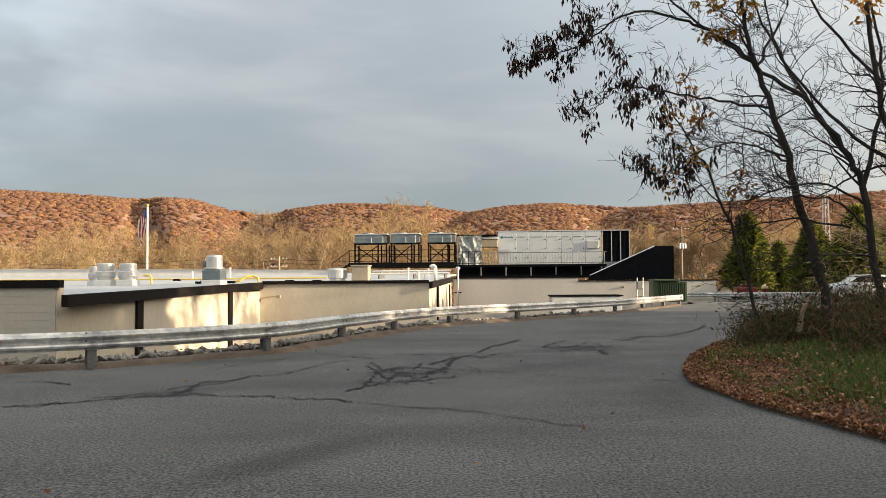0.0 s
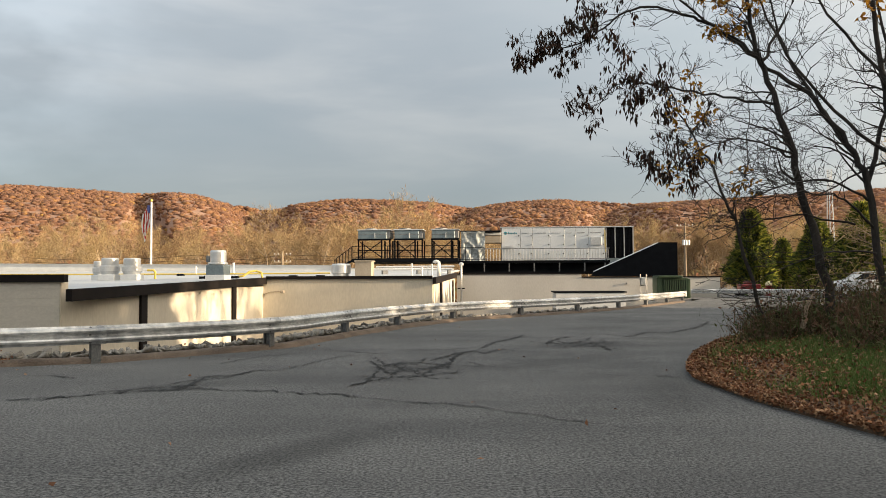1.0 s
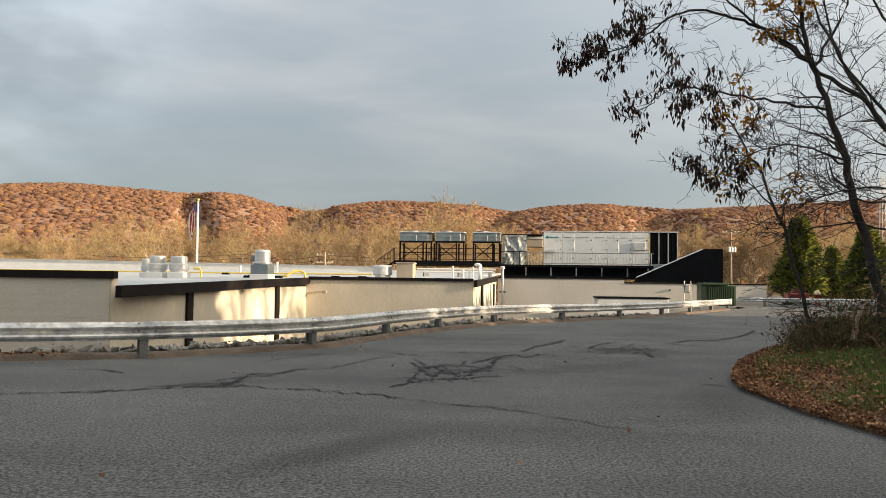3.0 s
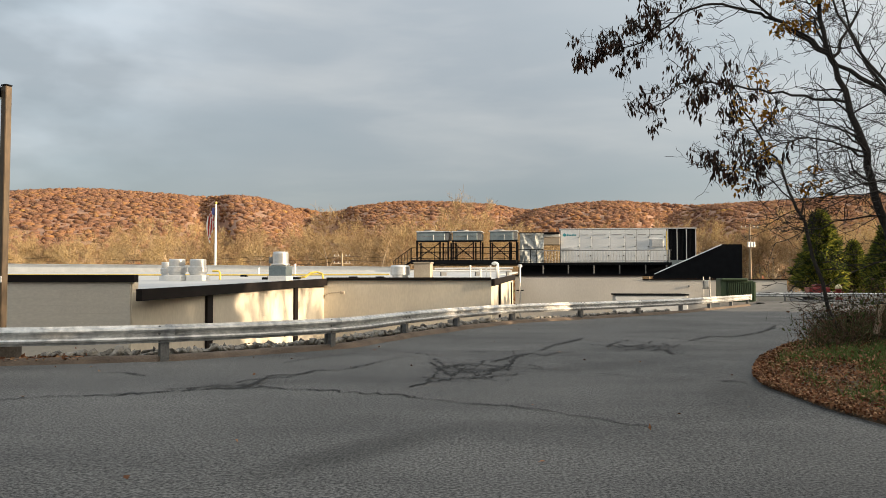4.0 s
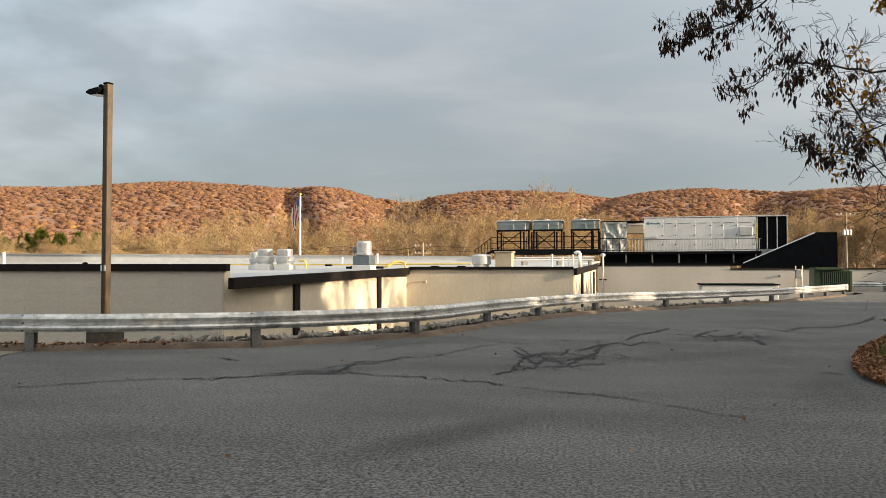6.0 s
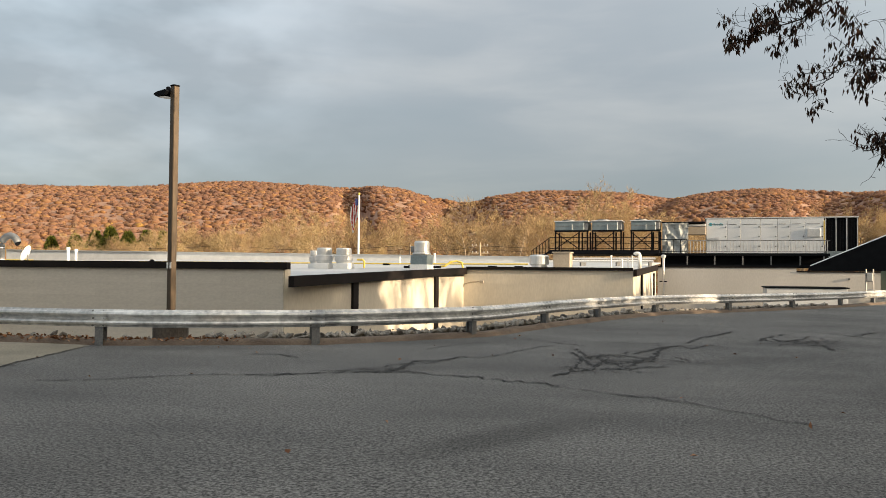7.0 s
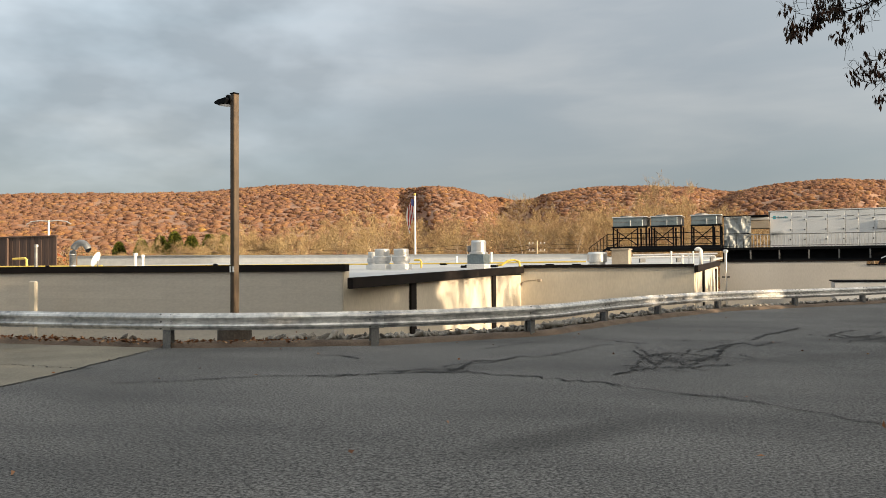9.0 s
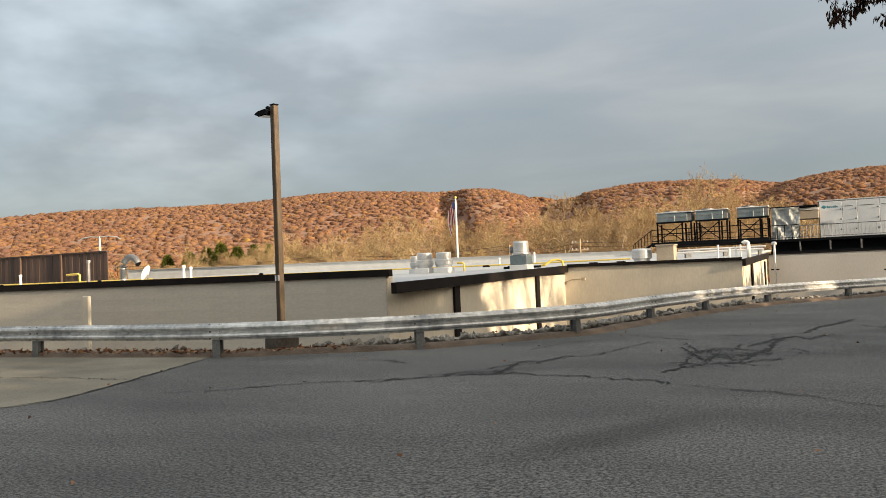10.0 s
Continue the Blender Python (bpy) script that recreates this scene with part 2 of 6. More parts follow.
M_YELLOW = material("yellow_gas_pipe_paint", (0.55, 0.38, 0.05), (0.75, 0.58, 0.14), 0.5, 0, 3, 25, 0.05)
M_BLACK = material("black_painted_steel", (0.003, 0.0035, 0.005), (0.008, 0.009, 0.011), 0.7, 0.0, 2, 20, 0.06, spec=0.08)
M_AHU = material("pale_enamel_panel", (0.60, 0.62, 0.63), (0.78, 0.79, 0.79), 0.38, 0.3, 0.5, 14, 0.03, obj=0.08)
M_COND = material("grey_blue_enamel", (0.125, 0.16, 0.172), (0.23, 0.275, 0.285), 0.45, 0.3, 1, 16, 0.05)
M_TARP = material("silver_tarp", (0.22, 0.24, 0.24), (0.46, 0.47, 0.45), 0.5, 0.15, 0.9, 4, 0.9, 0.12)
M_TEAL = material("teal_print", (0.03, 0.30, 0.38), (0.05, 0.38, 0.46), 0.5)
M_GREEN = material("green_enamel", (0.035, 0.060, 0.030), (0.075, 0.110, 0.052), 0.5, 0.1, 1, 18, 0.06)
M_BLUE = material("blue_plastic", (0.08, 0.22, 0.48), (0.14, 0.32, 0.6), 0.5)
M_BRONZE = material("bronze_pole_paint", (0.040, 0.028, 0.018), (0.115, 0.078, 0.046), 0.48, 0.35, 3, 20, 0.06, stretch=(1, 1, 0.3))
M_CONC = material("concrete", (0.24, 0.215, 0.19), (0.42, 0.39, 0.35), 0.9, 0, 4, 28, 0.35, 0.01)
M_DARKCONC = material("stained_concrete", (0.045, 0.036, 0.028), (0.15, 0.125, 0.10), 0.9, 0, 4, 28, 0.35, 0.01)
M_BEIGE = material("beige_painted_metal", (0.32, 0.26, 0.19), (0.46, 0.39, 0.30), 0.6, 0.1, 2, 20, 0.1)
M_BROWN = material("brown_fence_board", (0.040, 0.024, 0.019), (0.095, 0.058, 0.043), 0.7, 0, 2, 14, 0.25, 0.01, obj=0.3, stretch=(1, 1, 0.2))
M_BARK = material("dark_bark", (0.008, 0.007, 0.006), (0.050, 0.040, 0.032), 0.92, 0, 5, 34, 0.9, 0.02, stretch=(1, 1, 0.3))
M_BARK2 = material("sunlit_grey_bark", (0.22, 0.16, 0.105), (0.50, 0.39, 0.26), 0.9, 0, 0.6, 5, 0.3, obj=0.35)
M_RED = material("red_enamel", (0.17, 0.012, 0.010), (0.27, 0.022, 0.018), 0.5)
M_CAP = material("pale_yellow_enamel", (0.62, 0.52, 0.28), (0.78, 0.68, 0.42), 0.5)
M_GLASS = material("dark_car_glass", (0.010, 0.012, 0.014), (0.02, 0.022, 0.025), 0.08, 0, 2, 9, 0)
M_CAR = material("white_car_paint", (0.62, 0.62, 0.61), (0.74, 0.74, 0.73), 0.22, 0, 1, 8, 0.0)
M_TYRE = material("tyre_rubber", (0.012, 0.012, 0.012), (0.03, 0.03, 0.03), 0.85)
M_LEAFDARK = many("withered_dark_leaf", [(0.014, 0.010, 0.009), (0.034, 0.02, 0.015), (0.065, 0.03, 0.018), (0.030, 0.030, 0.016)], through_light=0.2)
M_LEAFGOLD = many("golden_leaf", [(0.30, 0.15, 0.02), (0.46, 0.25, 0.035), (0.38, 0.16, 0.02), (0.24, 0.12, 0.03)], through_light=0.45)
M_LITTER = many("fallen_leaf", [(0.06, 0.032, 0.02), (0.16, 0.07, 0.036), (0.27, 0.12, 0.055), (0.40, 0.24, 0.13), (0.10, 0.045, 0.024), (0.22, 0.085, 0.04), (0.33, 0.19, 0.10)])
M_GRASS = many("grass_blade", [(0.045, 0.085, 0.02), (0.08, 0.15, 0.032), (0.13, 0.185, 0.048), (0.19, 0.17, 0.07), (0.06, 0.12, 0.025)], through_light=0.25)
M_BRUSH = many("dry_brush", [(0.03, 0.022, 0.014), (0.11, 0.062, 0.04), (0.17, 0.095, 0.06), (0.04, 0.06, 0.018), (0.08, 0.095, 0.03), (0.08, 0.042, 0.03)], through_light=0.15)
M_WOODS = many("autumn_wood", [(0.21, 0.12, 0.092), (0.29, 0.17, 0.125), (0.36, 0.205, 0.135), (0.26, 0.145, 0.10), (0.41, 0.235, 0.13), (0.32, 0.19, 0.14), (0.45, 0.255, 0.115), (0.35, 0.20, 0.138), (0.58, 0.36, 0.11)], 0.95, 0.9, 0.035, 0.1, 0.5, island=0.7)
M_TWIG = many("tan_twigs", [(0.19, 0.118, 0.075), (0.37, 0.255, 0.135), (0.28, 0.185, 0.10), (0.54, 0.41, 0.21), (0.45, 0.33, 0.165)], 0.9, 0.2, 0.1, 0.1, 0.2, island=0.7, obj=0.7)
M_SHRUBS = many("valley_shrubs", [(0.24, 0.16, 0.07), (0.30, 0.21, 0.09), (0.10, 0.11, 0.04), (0.30, 0.09, 0.045), (0.26, 0.18, 0.08), (0.05, 0.075, 0.03), (0.33, 0.22, 0.10)], 0.9, 1.2, 0.07, 0.1, island=0.3)
M_NEEDLE = many("conifer_needles", [(0.022, 0.036, 0.012), (0.065, 0.09, 0.022), (0.16, 0.18, 0.032), (0.36, 0.33, 0.055)], through_light=0.5)
M_HILL = material("hill_floor", (0.22, 0.125, 0.085), (0.36, 0.21, 0.125), 0.95, 0, 0.03, 0.5, 0)
M_FLAGR = material("red_cloth", (0.42, 0.04, 0.04), (0.5, 0.06, 0.05), 0.8)
M_FLAGW = material("white_cloth", (0.7, 0.69, 0.66), (0.8, 0.79, 0.76), 0.8)
M_FLAGB = material("navy_cloth", (0.03, 0.04, 0.14), (0.05, 0.06, 0.18), 0.8)


# ---------- building helpers ----------
def link(name, bm, mat, parent=None, label="", smooth=False):
    me = bpy.data.meshes.new(name)
    bm.normal_update()
    bm.to_mesh(me)
    bm.free()
    me.materials.append(mat)
    if smooth:
        me.shade_smooth()
    ob = new(name, me)
    ob.parent = parent
    if label:
        ob["label"] = label
    return ob


def part(name, bm, mat, parent, label="", smooth=False):
    return link(name, bm, mat, parent, label, smooth)


def thing(name, m, label, category, group="", kind=""):
    ob = new(name)
    ob.empty_display_size = 0.3
    ob.matrix_world = m
    return tagged(ob, label, category, group, kind)


def solid(name, bm, mat, m=None, label="", category="", group="", kind="", smooth=False):
    ob = link(name, bm, mat, None, "", smooth)
    if m is not None:
        ob.matrix_world = m
    return tagged(ob, label, category, group, kind)


def share(name, data, parent, m):
    """Another object on mesh data that is already there."""
    ob = new(name, data)
    ob.parent = parent
    ob.matrix_basis = m
    return ob


def box(x0, y0, z0, x1, y1, z1, bevel=0.0, bm=None):
    b = bmesh.new()
    bmesh.ops.create_cube(b, size=1, matrix=Matrix.LocRotScale(((x0 + x1) / 2, (y0 + y1) / 2, (z0 + z1) / 2), None, (x1 - x0, y1 - y0, z1 - z0)))
    if bevel:
        bmesh.ops.bevel(b, geom=b.edges[:], offset=bevel, segments=1, affect='EDGES')
    return merge(bm, b)


def merge(bm, b):
    if bm is None:
        return b
    me = bpy.data.meshes.new("scratch")
    b.to_mesh(me)
    b.free()
    bm.from_mesh(me)
    bpy.data.meshes.remove(me)
    return bm


def prism(points, y0, y1, bm=None):
    """An outline in x and z, drawn out from y0 to y1."""
    b = bmesh.new()
    f = b.faces.new([b.verts.new((x, y0, z)) for x, z in points])
    r = bmesh.ops.extrude_face_region(b, geom=[f])
    bmesh.ops.translate(b, verts=[v for v in r["geom"] if isinstance(v, bmesh.types.BMVert)], vec=(0, y1 - y0, 0))
    bmesh.ops.recalc_face_normals(b, faces=b.faces[:])
    return merge(bm, b)


def tube(points, radii, sides=8, bm=None, cap=True):
    """A round bar along points."""
    b = bm if bm is not None else bmesh.new()
    pts = [Vector(p) for p in points]
    rings = []
    for i, p in enumerate(pts):
        d = (pts[min(i + 1, len(pts) - 1)] - pts[max(i - 1, 0)]).normalized()
        s = d.cross(Vector((0, 0, 1)) if abs(d.z) < 0.9 else Vector((1, 0, 0))).normalized()
        u = s.cross(d)
        r = radii[i] if isinstance(radii, (list, tuple)) else radii
        rings.append([b.verts.new(p + r * (math.cos(a) * s + math.sin(a) * u)) for a in (2 * math.pi * k / sides for k in range(sides))])
    for q, w in zip(rings, rings[1:]):
        for k in range(sides):
            b.faces.new((q[k], q[(k + 1) % sides], w[(k + 1) % sides], w[k]))
    if cap:
        b.faces.new(rings[0][::-1])
        b.faces.new(rings[-1])
    return b


def lathe(profile, sides=24, at=(0, 0, 0), bm=None):
    """A turned body: profile of (radius, height)."""
    b = bm if bm is not None else bmesh.new()
    rings = [[b.verts.new((at[0] + r * math.cos(a), at[1] + r * math.sin(a), at[2] + z)) for a in (2 * math.pi * k / sides for k in range(sides))] for r, z in profile]
    for q, w in zip(rings, rings[1:]):
        for k in range(sides):
            b.faces.new((q[k], q[(k + 1) % sides], w[(k + 1) % sides], w[k]))
    b.faces.new(rings[0][::-1])
    b.faces.new(rings[-1])
    return b


def arc(centre, r, a0, a1, n, plane="xz"):
    out = []
    for i in range(n + 1):
        a = radians(a0 + (a1 - a0) * i / n)
        c, s = r * math.cos(a), r * math.sin(a)
        out.append((centre[0] + c, centre[1], centre[2] + s) if plane == "xz" else (centre[0], centre[1] + c, centre[2] + s))
    return out


def mass(name, verts, faces, mat, parent=None):
    """A large mesh from arrays of triangles or quads."""
    me = bpy.data.meshes.new(name)
    k = faces.shape[1]
    me.vertices.add(len(verts))
    me.vertices.foreach_set("co", np.asarray(verts, np.float32).ravel())
    me.loops.add(faces.size)
    me.loops.foreach_set("vertex_index", faces.astype(np.int32).ravel())
    me.polygons.add(len(faces))
    me.polygons.foreach_set("loop_start", np.arange(0, faces.size, k, dtype=np.int32))
    me.update(calc_edges=True)
    me.validate()
    me.materials.append(mat)
    ob = new(name, me)
    ob.parent = parent
    return ob


def slivers(places, ways, length, width, rng, sides_jitter=1.0):
    """Thin pointed triangles (twigs, blades) at places, along ways."""
    n = len(places)
    ways = ways / np.linalg.norm(ways, axis=1, keepdims=True)
    side = np.cross(ways, rng.normal(size=(n, 3)))
    side /= np.linalg.norm(side, axis=1, keepdims=True) + 1e-9
    w, l = width * rng.uniform(0.6, 1.3, (n, 1)), length * rng.uniform(0.6, 1.4, (n, 1))
    v = np.stack([places - side * w / 2, places + side * w / 2, places + ways * l], 1).reshape(-1, 3)
    return v, np.arange(3 * n).reshape(n, 3)


def leaves(places, ways, length, width, rng):
    """Pointed four-cornered leaves, slightly folded."""
    n = len(places)
    ways = ways / np.linalg.norm(ways, axis=1, keepdims=True)
    side = np.cross(ways, rng.normal(size=(n, 3)))
    side /= np.linalg.norm(side, axis=1, keepdims=True) + 1e-9
    up = np.cross(side, ways)
    k = rng.uniform(0.65, 1.35, (n, 1))
    m = places + ways * length * k * 0.45 + up * width * 0.25
    v = np.stack([places, m + side * width * k / 2, places + ways * length * k, m - side * width * k / 2], 1).reshape(-1, 3)
    return v, np.arange(4 * n).reshape(n, 4)


def lerp_table(table, x):
    return float(np.interp(x, [a for a, _ in table], [b for _, b in table]))


# ---------- ground ----------
RAIL = [(-18.4, 12.30), (-14.0, 12.26), (-9.42, 12.20), (-5.9, 13.62), (-3.5, 16.35), (-2.42, 20.1), (-1.3, 23.3), (0.35, 26.9), (2.9, 29.9),
        (5.55, 33.2), (8.0, 36.6), (10.2, 40.4), (12.3, 44.2), (14.3, 48.0)]
EDGE = [(-80, 12.7)] + [(x - 0.10, y + 0.42) for x, y in RAIL] + [(17.0, 53.0), (17.5, 200.0)]
VERGE = [(-40, 7.5), (0, 5.4), (4, 4.5), (7.0, 3.96), (9.0, 3.58), (11.0, 3.50), (12.0, 3.70), (13.0, 4.02), (14.6, 4.62), (17.5, 6.05), (20.0, 7.7), (22.5, 11.5), (24.0, 18.0), (25.0, 60.0)]


def land(x, y):
    """Height of the natural ground."""
    e = lerp_table(EDGE, x)
    low = -3.2 * min(1.0, max(0.0, (19.0 - x) / 3.0))
    z = 0.0 if y < e else max(low, -0.62 * (y - e))
    return z - 0.09 + 0.03 * noise.noise((x * 0.3, y * 0.3, 0))


def spread(a, b, step, far, grow=1.22):
    mids = list(np.arange(a, b + step / 2, step))
    lo, hi, d = [], [], step
    while d < far:
        d *= grow
        lo.append((lo[-1] if lo else a) - d)
        hi.append((hi[-1] if hi else b) + d)
        if abs(hi[-1]) > far and abs(lo[-1]) > far:
            break
    return lo[::-1] + mids + hi


gx, gy = spread(-26, 22, 0.6, 2400), spread(6, 60, 0.6, 2400)
gv = np.array([(x, y, land(x, y)) for y in gy for x in gx])
W = len(gx)
gf = np.array([(j * W + i, j * W + i + 1, (j + 1) * W + i + 1, (j + 1) * W + i) for j in range(len(gy) - 1) for i in range(W - 1)])
tagged(mass("ground", gv, gf, M_EARTH), "brown earth below and around the drive", "ground", kind="structure")


def road_z(x, y):
    return 0.012 * noise.noise((x * 0.25, y * 0.25, 3.0))


def road_left(y):
    return -60.0 if y < 12.5 else float(np.interp(y, [b for _, b in EDGE[1:]], [a for a, _ in EDGE[1:]]))


rows = list(np.arange(-40, 6, 1.0)) + list(np.arange(6, 30, 0.35)) + list(np.arange(30, 130, 1.5))
rv, COLS = [], 48
for y in rows:
    a, b = road_left(y), lerp_table([(p, q) for p, q in VERGE], y)
    for k in range(COLS + 1):
        x = a + (b - a) * k / COLS
        rv.append((x, y, road_z(x, y)))
rf = np.array([(j * (COLS + 1) + i, j * (COLS + 1) + i + 1, (j + 1) * (COLS + 1) + i + 1, (j + 1) * (COLS + 1) + i) for j in range(len(rows) - 1) for i in range(COLS)])
road = tagged(mass("road", np.array(rv), rf, M_ROAD), "worn grey cracked asphalt drive in shade", "road", kind="structure")


def crack(points, width, seed, step=0.07, jag=0.05):
    """A jagged open joint in the asphalt, with loose side strands."""
    rng = random.Random(seed)
    line = []
    for (x0, y0), (x1, y1) in zip(points, points[1:]):
        n = max(2, int(math.hypot(x1 - x0, y1 - y0) / step))
        for k in range(n):
            f = k / n
            line.append((x0 + (x1 - x0) * f + rng.uniform(-jag, jag), y0 + (y1 - y0) * f + rng.uniform(-jag, jag) * 1.6))
    line.append(points[-1])

    def strip(b, way, half, lift, low):
        prev = None
        for i, (x, y) in enumerate(way):
            q, w = way[min(i + 1, len(way) - 1)], way[max(i - 1, 0)]
            d = Vector((q[0] - w[0], q[1] - w[1], 0)).normalized()
            s = Vector((-d.y, d.x, 0)) * half * rng.uniform(low, 1.2) * (0.2 if i in (0, len(way) - 1) else 1)
            z = road_z(x, y) + lift
            pair = (b.verts.new((x - s.x, y - s.y, z)), b.verts.new((x + s.x, y + s.y, z)))
            if prev:
                b.faces.new((prev[0], pair[0], pair[1], prev[1]))
            prev = pair

    b = bmesh.new()
    width *= 0.78
    strip(b, line, width, 0.010, 0.15)
    for k in range(len(line) // 4):
        i = rng.randrange(0, max(1, len(line) - 5))
        off = rng.choice((-1, 1)) * rng.uniform(1.5, 4.0) * width
        strip(b, [(x + rng.uniform(-0.02, 0.02), y + off + rng.uniform(-0.03, 0.03)) for x, y in line[i:i + rng.randint(3, 6)]], width * 0.5, 0.010, 0.2)
    ob = part("crack", b, M_CRACK, road)
    return ob


crack([(-5.15, 9.47), (-4.58, 9.66), (-4.07, 10.06), (-3.46, 10.34), (-3.18, 10.38), (-2.71, 10.25)], 0.040, 1)
crack([(-2.71, 10.25), (-2.26, 10.17), (-1.80, 10.0), (-1.21, 9.78), (-0.92, 9.53)], 0.030, 2)
crack([(-0.92, 9.53), (-0.11, 9.15), (0.27, 9.01), (0.74, 8.53), (1.25, 8.0), (1.54, 7.77)], 0.018, 21, 0.1, 0.03)
crack([(-7.27, 8.2), (-6.46, 8.61), (-6.09, 8.94), (-5.63, 9.3), (-5.15, 9.47)], 0.022, 22)
crack([(-4.53, 10.14), (-4.13, 10.22), (-3.84, 10.57), (-3.57, 10.67)], 0.030, 23)
crack([(-3.48, 10.39), (-3.42, 10.88), (-3.46, 11.63), (-3.35, 11.83), (-3.1, 11.81), (-2.96, 12.45), (-2.54, 12.51)], 0.034, 3)
crack([(-2.54, 12.51), (-2.38, 13.06), (-2.2, 13.66), (-2.02, 14.43), (-1.68, 14.94)], 0.020, 32)
crack([(-3.4, 10.39), (-3.36, 10.71), (-3.4, 11.18), (-3.29, 11.49), (-3.05, 11.48)], 0.030, 31)
crack([(-2.45, 16.2), (-2.0, 15.78), (-1.51, 15.39), (-1.06, 15.12)], 0.035, 33)
crack([(-1.22, 10.65), (-1.0, 11.11), (-0.72, 11.54), (-0.32, 11.72), (-0.17, 12.59), (0.05, 13.24)], 0.042, 4)
crack([(-1.27, 14.48), (-0.99, 13.49), (-0.95, 12.64), (-0.72, 11.67)], 0.028, 5)
crack([(-1.26, 13.88), (-1.05, 13.06), (-1.0, 12.04), (-1.04, 11.11)], 0.026, 6)
crack([(-0.8, 13.48), (-0.71, 12.87), (-0.26, 12.68), (0.05, 13.33), (0.32, 15.25), (0.56, 15.83)], 0.045, 7)
crack([(0.56, 15.83), (0.75, 15.21), (1.13, 16.04), (1.39, 15.77)], 0.032, 72)
crack([(-0.91, 16.21), (-0.34, 15.9), (0.23, 16.12), (0.81, 16.47)], 0.028, 73)
crack([(0.81, 16.47), (1.13, 17.93), (1.51, 18.74), (1.96, 20.03)], 0.050, 74)
crack([(-0.72, 11.67), (-0.71, 12.87)], 0.022, 75)
crack([(-0.19, 13.9), (0.11, 14.92), (0.35, 15.48)], 0.035, 71)
crack([(2.2, 17.36), (2.73, 18.99), (3.22, 19.51)], 0.050, 8)
crack([(2.91, 16.57), (3.31, 16.82), (3.24, 15.62)], 0.050, 81)
crack([(2.48, 18.13), (2.7, 17.47), (3.17, 18.07)], 0.045, 82)
crack([(3.35, 20.3), (4.12, 20.22), (4.49, 19.38), (5.01, 18.77)], 0.040, 83)
crack([(4.58, 19.76), (5.3, 20.97), (5.88, 20.91), (6.96, 22.5), (8.17, 24.99), (8.66, 26.31)], 0.060, 9)
crack([(3.04, 11.66), (3.24, 11.51), (3.4, 11.5)], 0.026, 10)
crack([(0.65, 12.95), (1.08, 12.75), (1.88, 12.08), (2.64, 11.68), (3.04, 11.66)], 0.012, 101, 0.1, 0.03)
crack([(-6.37, 11.66), (-6.06, 11.85), (-5.71, 11.83), (-5.22, 11.47)], 0.020, 102)
crack([(-3.79, 13.5), (-3.52, 14.33), (-3.17, 15.05), (-2.72, 15.48)], 0.020, 103)
crack([(-9.9, 6.3), (-8.5, 6.85), (-8.28, 7.52), (-8.37, 8.06), (-8.84, 9.62), (-9.41, 11.66), (-9.6, 12.1)], 0.026, 11, 0.2, 0.015)
crack([(-13.5, 9.0), (-10.5, 9.4), (-8.4, 9.3)], 0.018, 12)

# the older, paler apron of the side drive meets it at a seam
av, af = [], []
SEAM = [(5.5, -12.6), (6.3, -9.9), (6.85, -8.5), (7.14, -8.32), (7.52, -8.28), (8.06, -8.37), (9.62, -8.84), (11.66, -9.41), (12.25, -9.6)]
arows = list(np.arange(5.5, 12.26, 0.25))
for y in arows:
    right = lerp_table(SEAM, y)
    for k in range(41):
        x = -50 + (right + 50) * (k / 40) ** 0.5
        av.append((x, y, road_z(x, y) + 0.004))
af = np.array([(j * 41 + i, j * 41 + i + 1, (j + 1) * 41 + i + 1, (j + 1) * 41 + i) for j in range(len(arows) - 1) for i in range(40)])
tagged(mass("road_apron", np.array(av), af, M_OLDROAD), "older pale tan asphalt apron with low sun streaks", "road", kind="structure")

# crazed patches
rr = random.Random(9)
for cx, cy, n, size in ((-0.75, 12.6, 16, 0.9), (2.9, 17.4, 16, 1.1), (-3.5, 10.9, 8, 0.6), (-0.2, 13.6, 10, 0.9)):
    for k in range(n):
        x, y, a = cx + rr.uniform(-0.6, 0.6) * size, cy + rr.uniform(-1, 1) * size * 1.3, rr.uniform(-0.6, 2.2)
        pts = [(x, y)]
        for _ in range(3):
            a += rr.uniform(-0.9, 0.9)
            pts.append((pts[-1][0] + 0.28 * size * math.cos(a), pts[-1][1] + 0.42 * size * math.sin(a)))
        crack(pts, rr.uniform(0.012, 0.028), 400 + k, 0.08, 0.03)

# gritty berm under the rail
bv, bf = [], []
fine_edge = []
for (x0, y0), (x1, y1) in zip(EDGE[:-3], EDGE[1:-2]):
    n = max(2, int(math.hypot(x1 - x0, y1 - y0) / 0.5))
    fine_edge += [(x0 + (x1 - x0) * k / n, y0 + (y1 - y0) * k / n) for k in range(n)]
PROFILE = [(-0.47, -0.03), (-0.42, 0.005), (-0.37, 0.055), (-0.28, 0.095), (-0.14, 0.10), (0.05, 0.06), (0.35, -0.10), (0.8, -0.50)]
for i, (x, y) in enumerate(fine_edge):
    q, w = fine_edge[min(i + 1, len(fine_edge) - 1)], fine_edge[max(i - 1, 0)]
    d = Vector((q[0] - w[0], q[1] - w[1], 0)).normalized()
    s = Vector((-d.y, d.x, 0))
    for o, h in PROFILE:
        o += 0.06 * noise.noise((x * 0.9, y * 0.9, 0)) if o < 0 else 0
        bv.append((x + s.x * o, y + s.y * o, h + 0.02 * noise.noise((x * 2.2, y * 2.2, o * 3))))
K = len(PROFILE)
bf = np.array([(i * K + k, (i + 1) * K + k, (i + 1) * K + k + 1, i * K + k + 1) for i in range(len(fine_edge) - 1) for k in range(K - 1)])
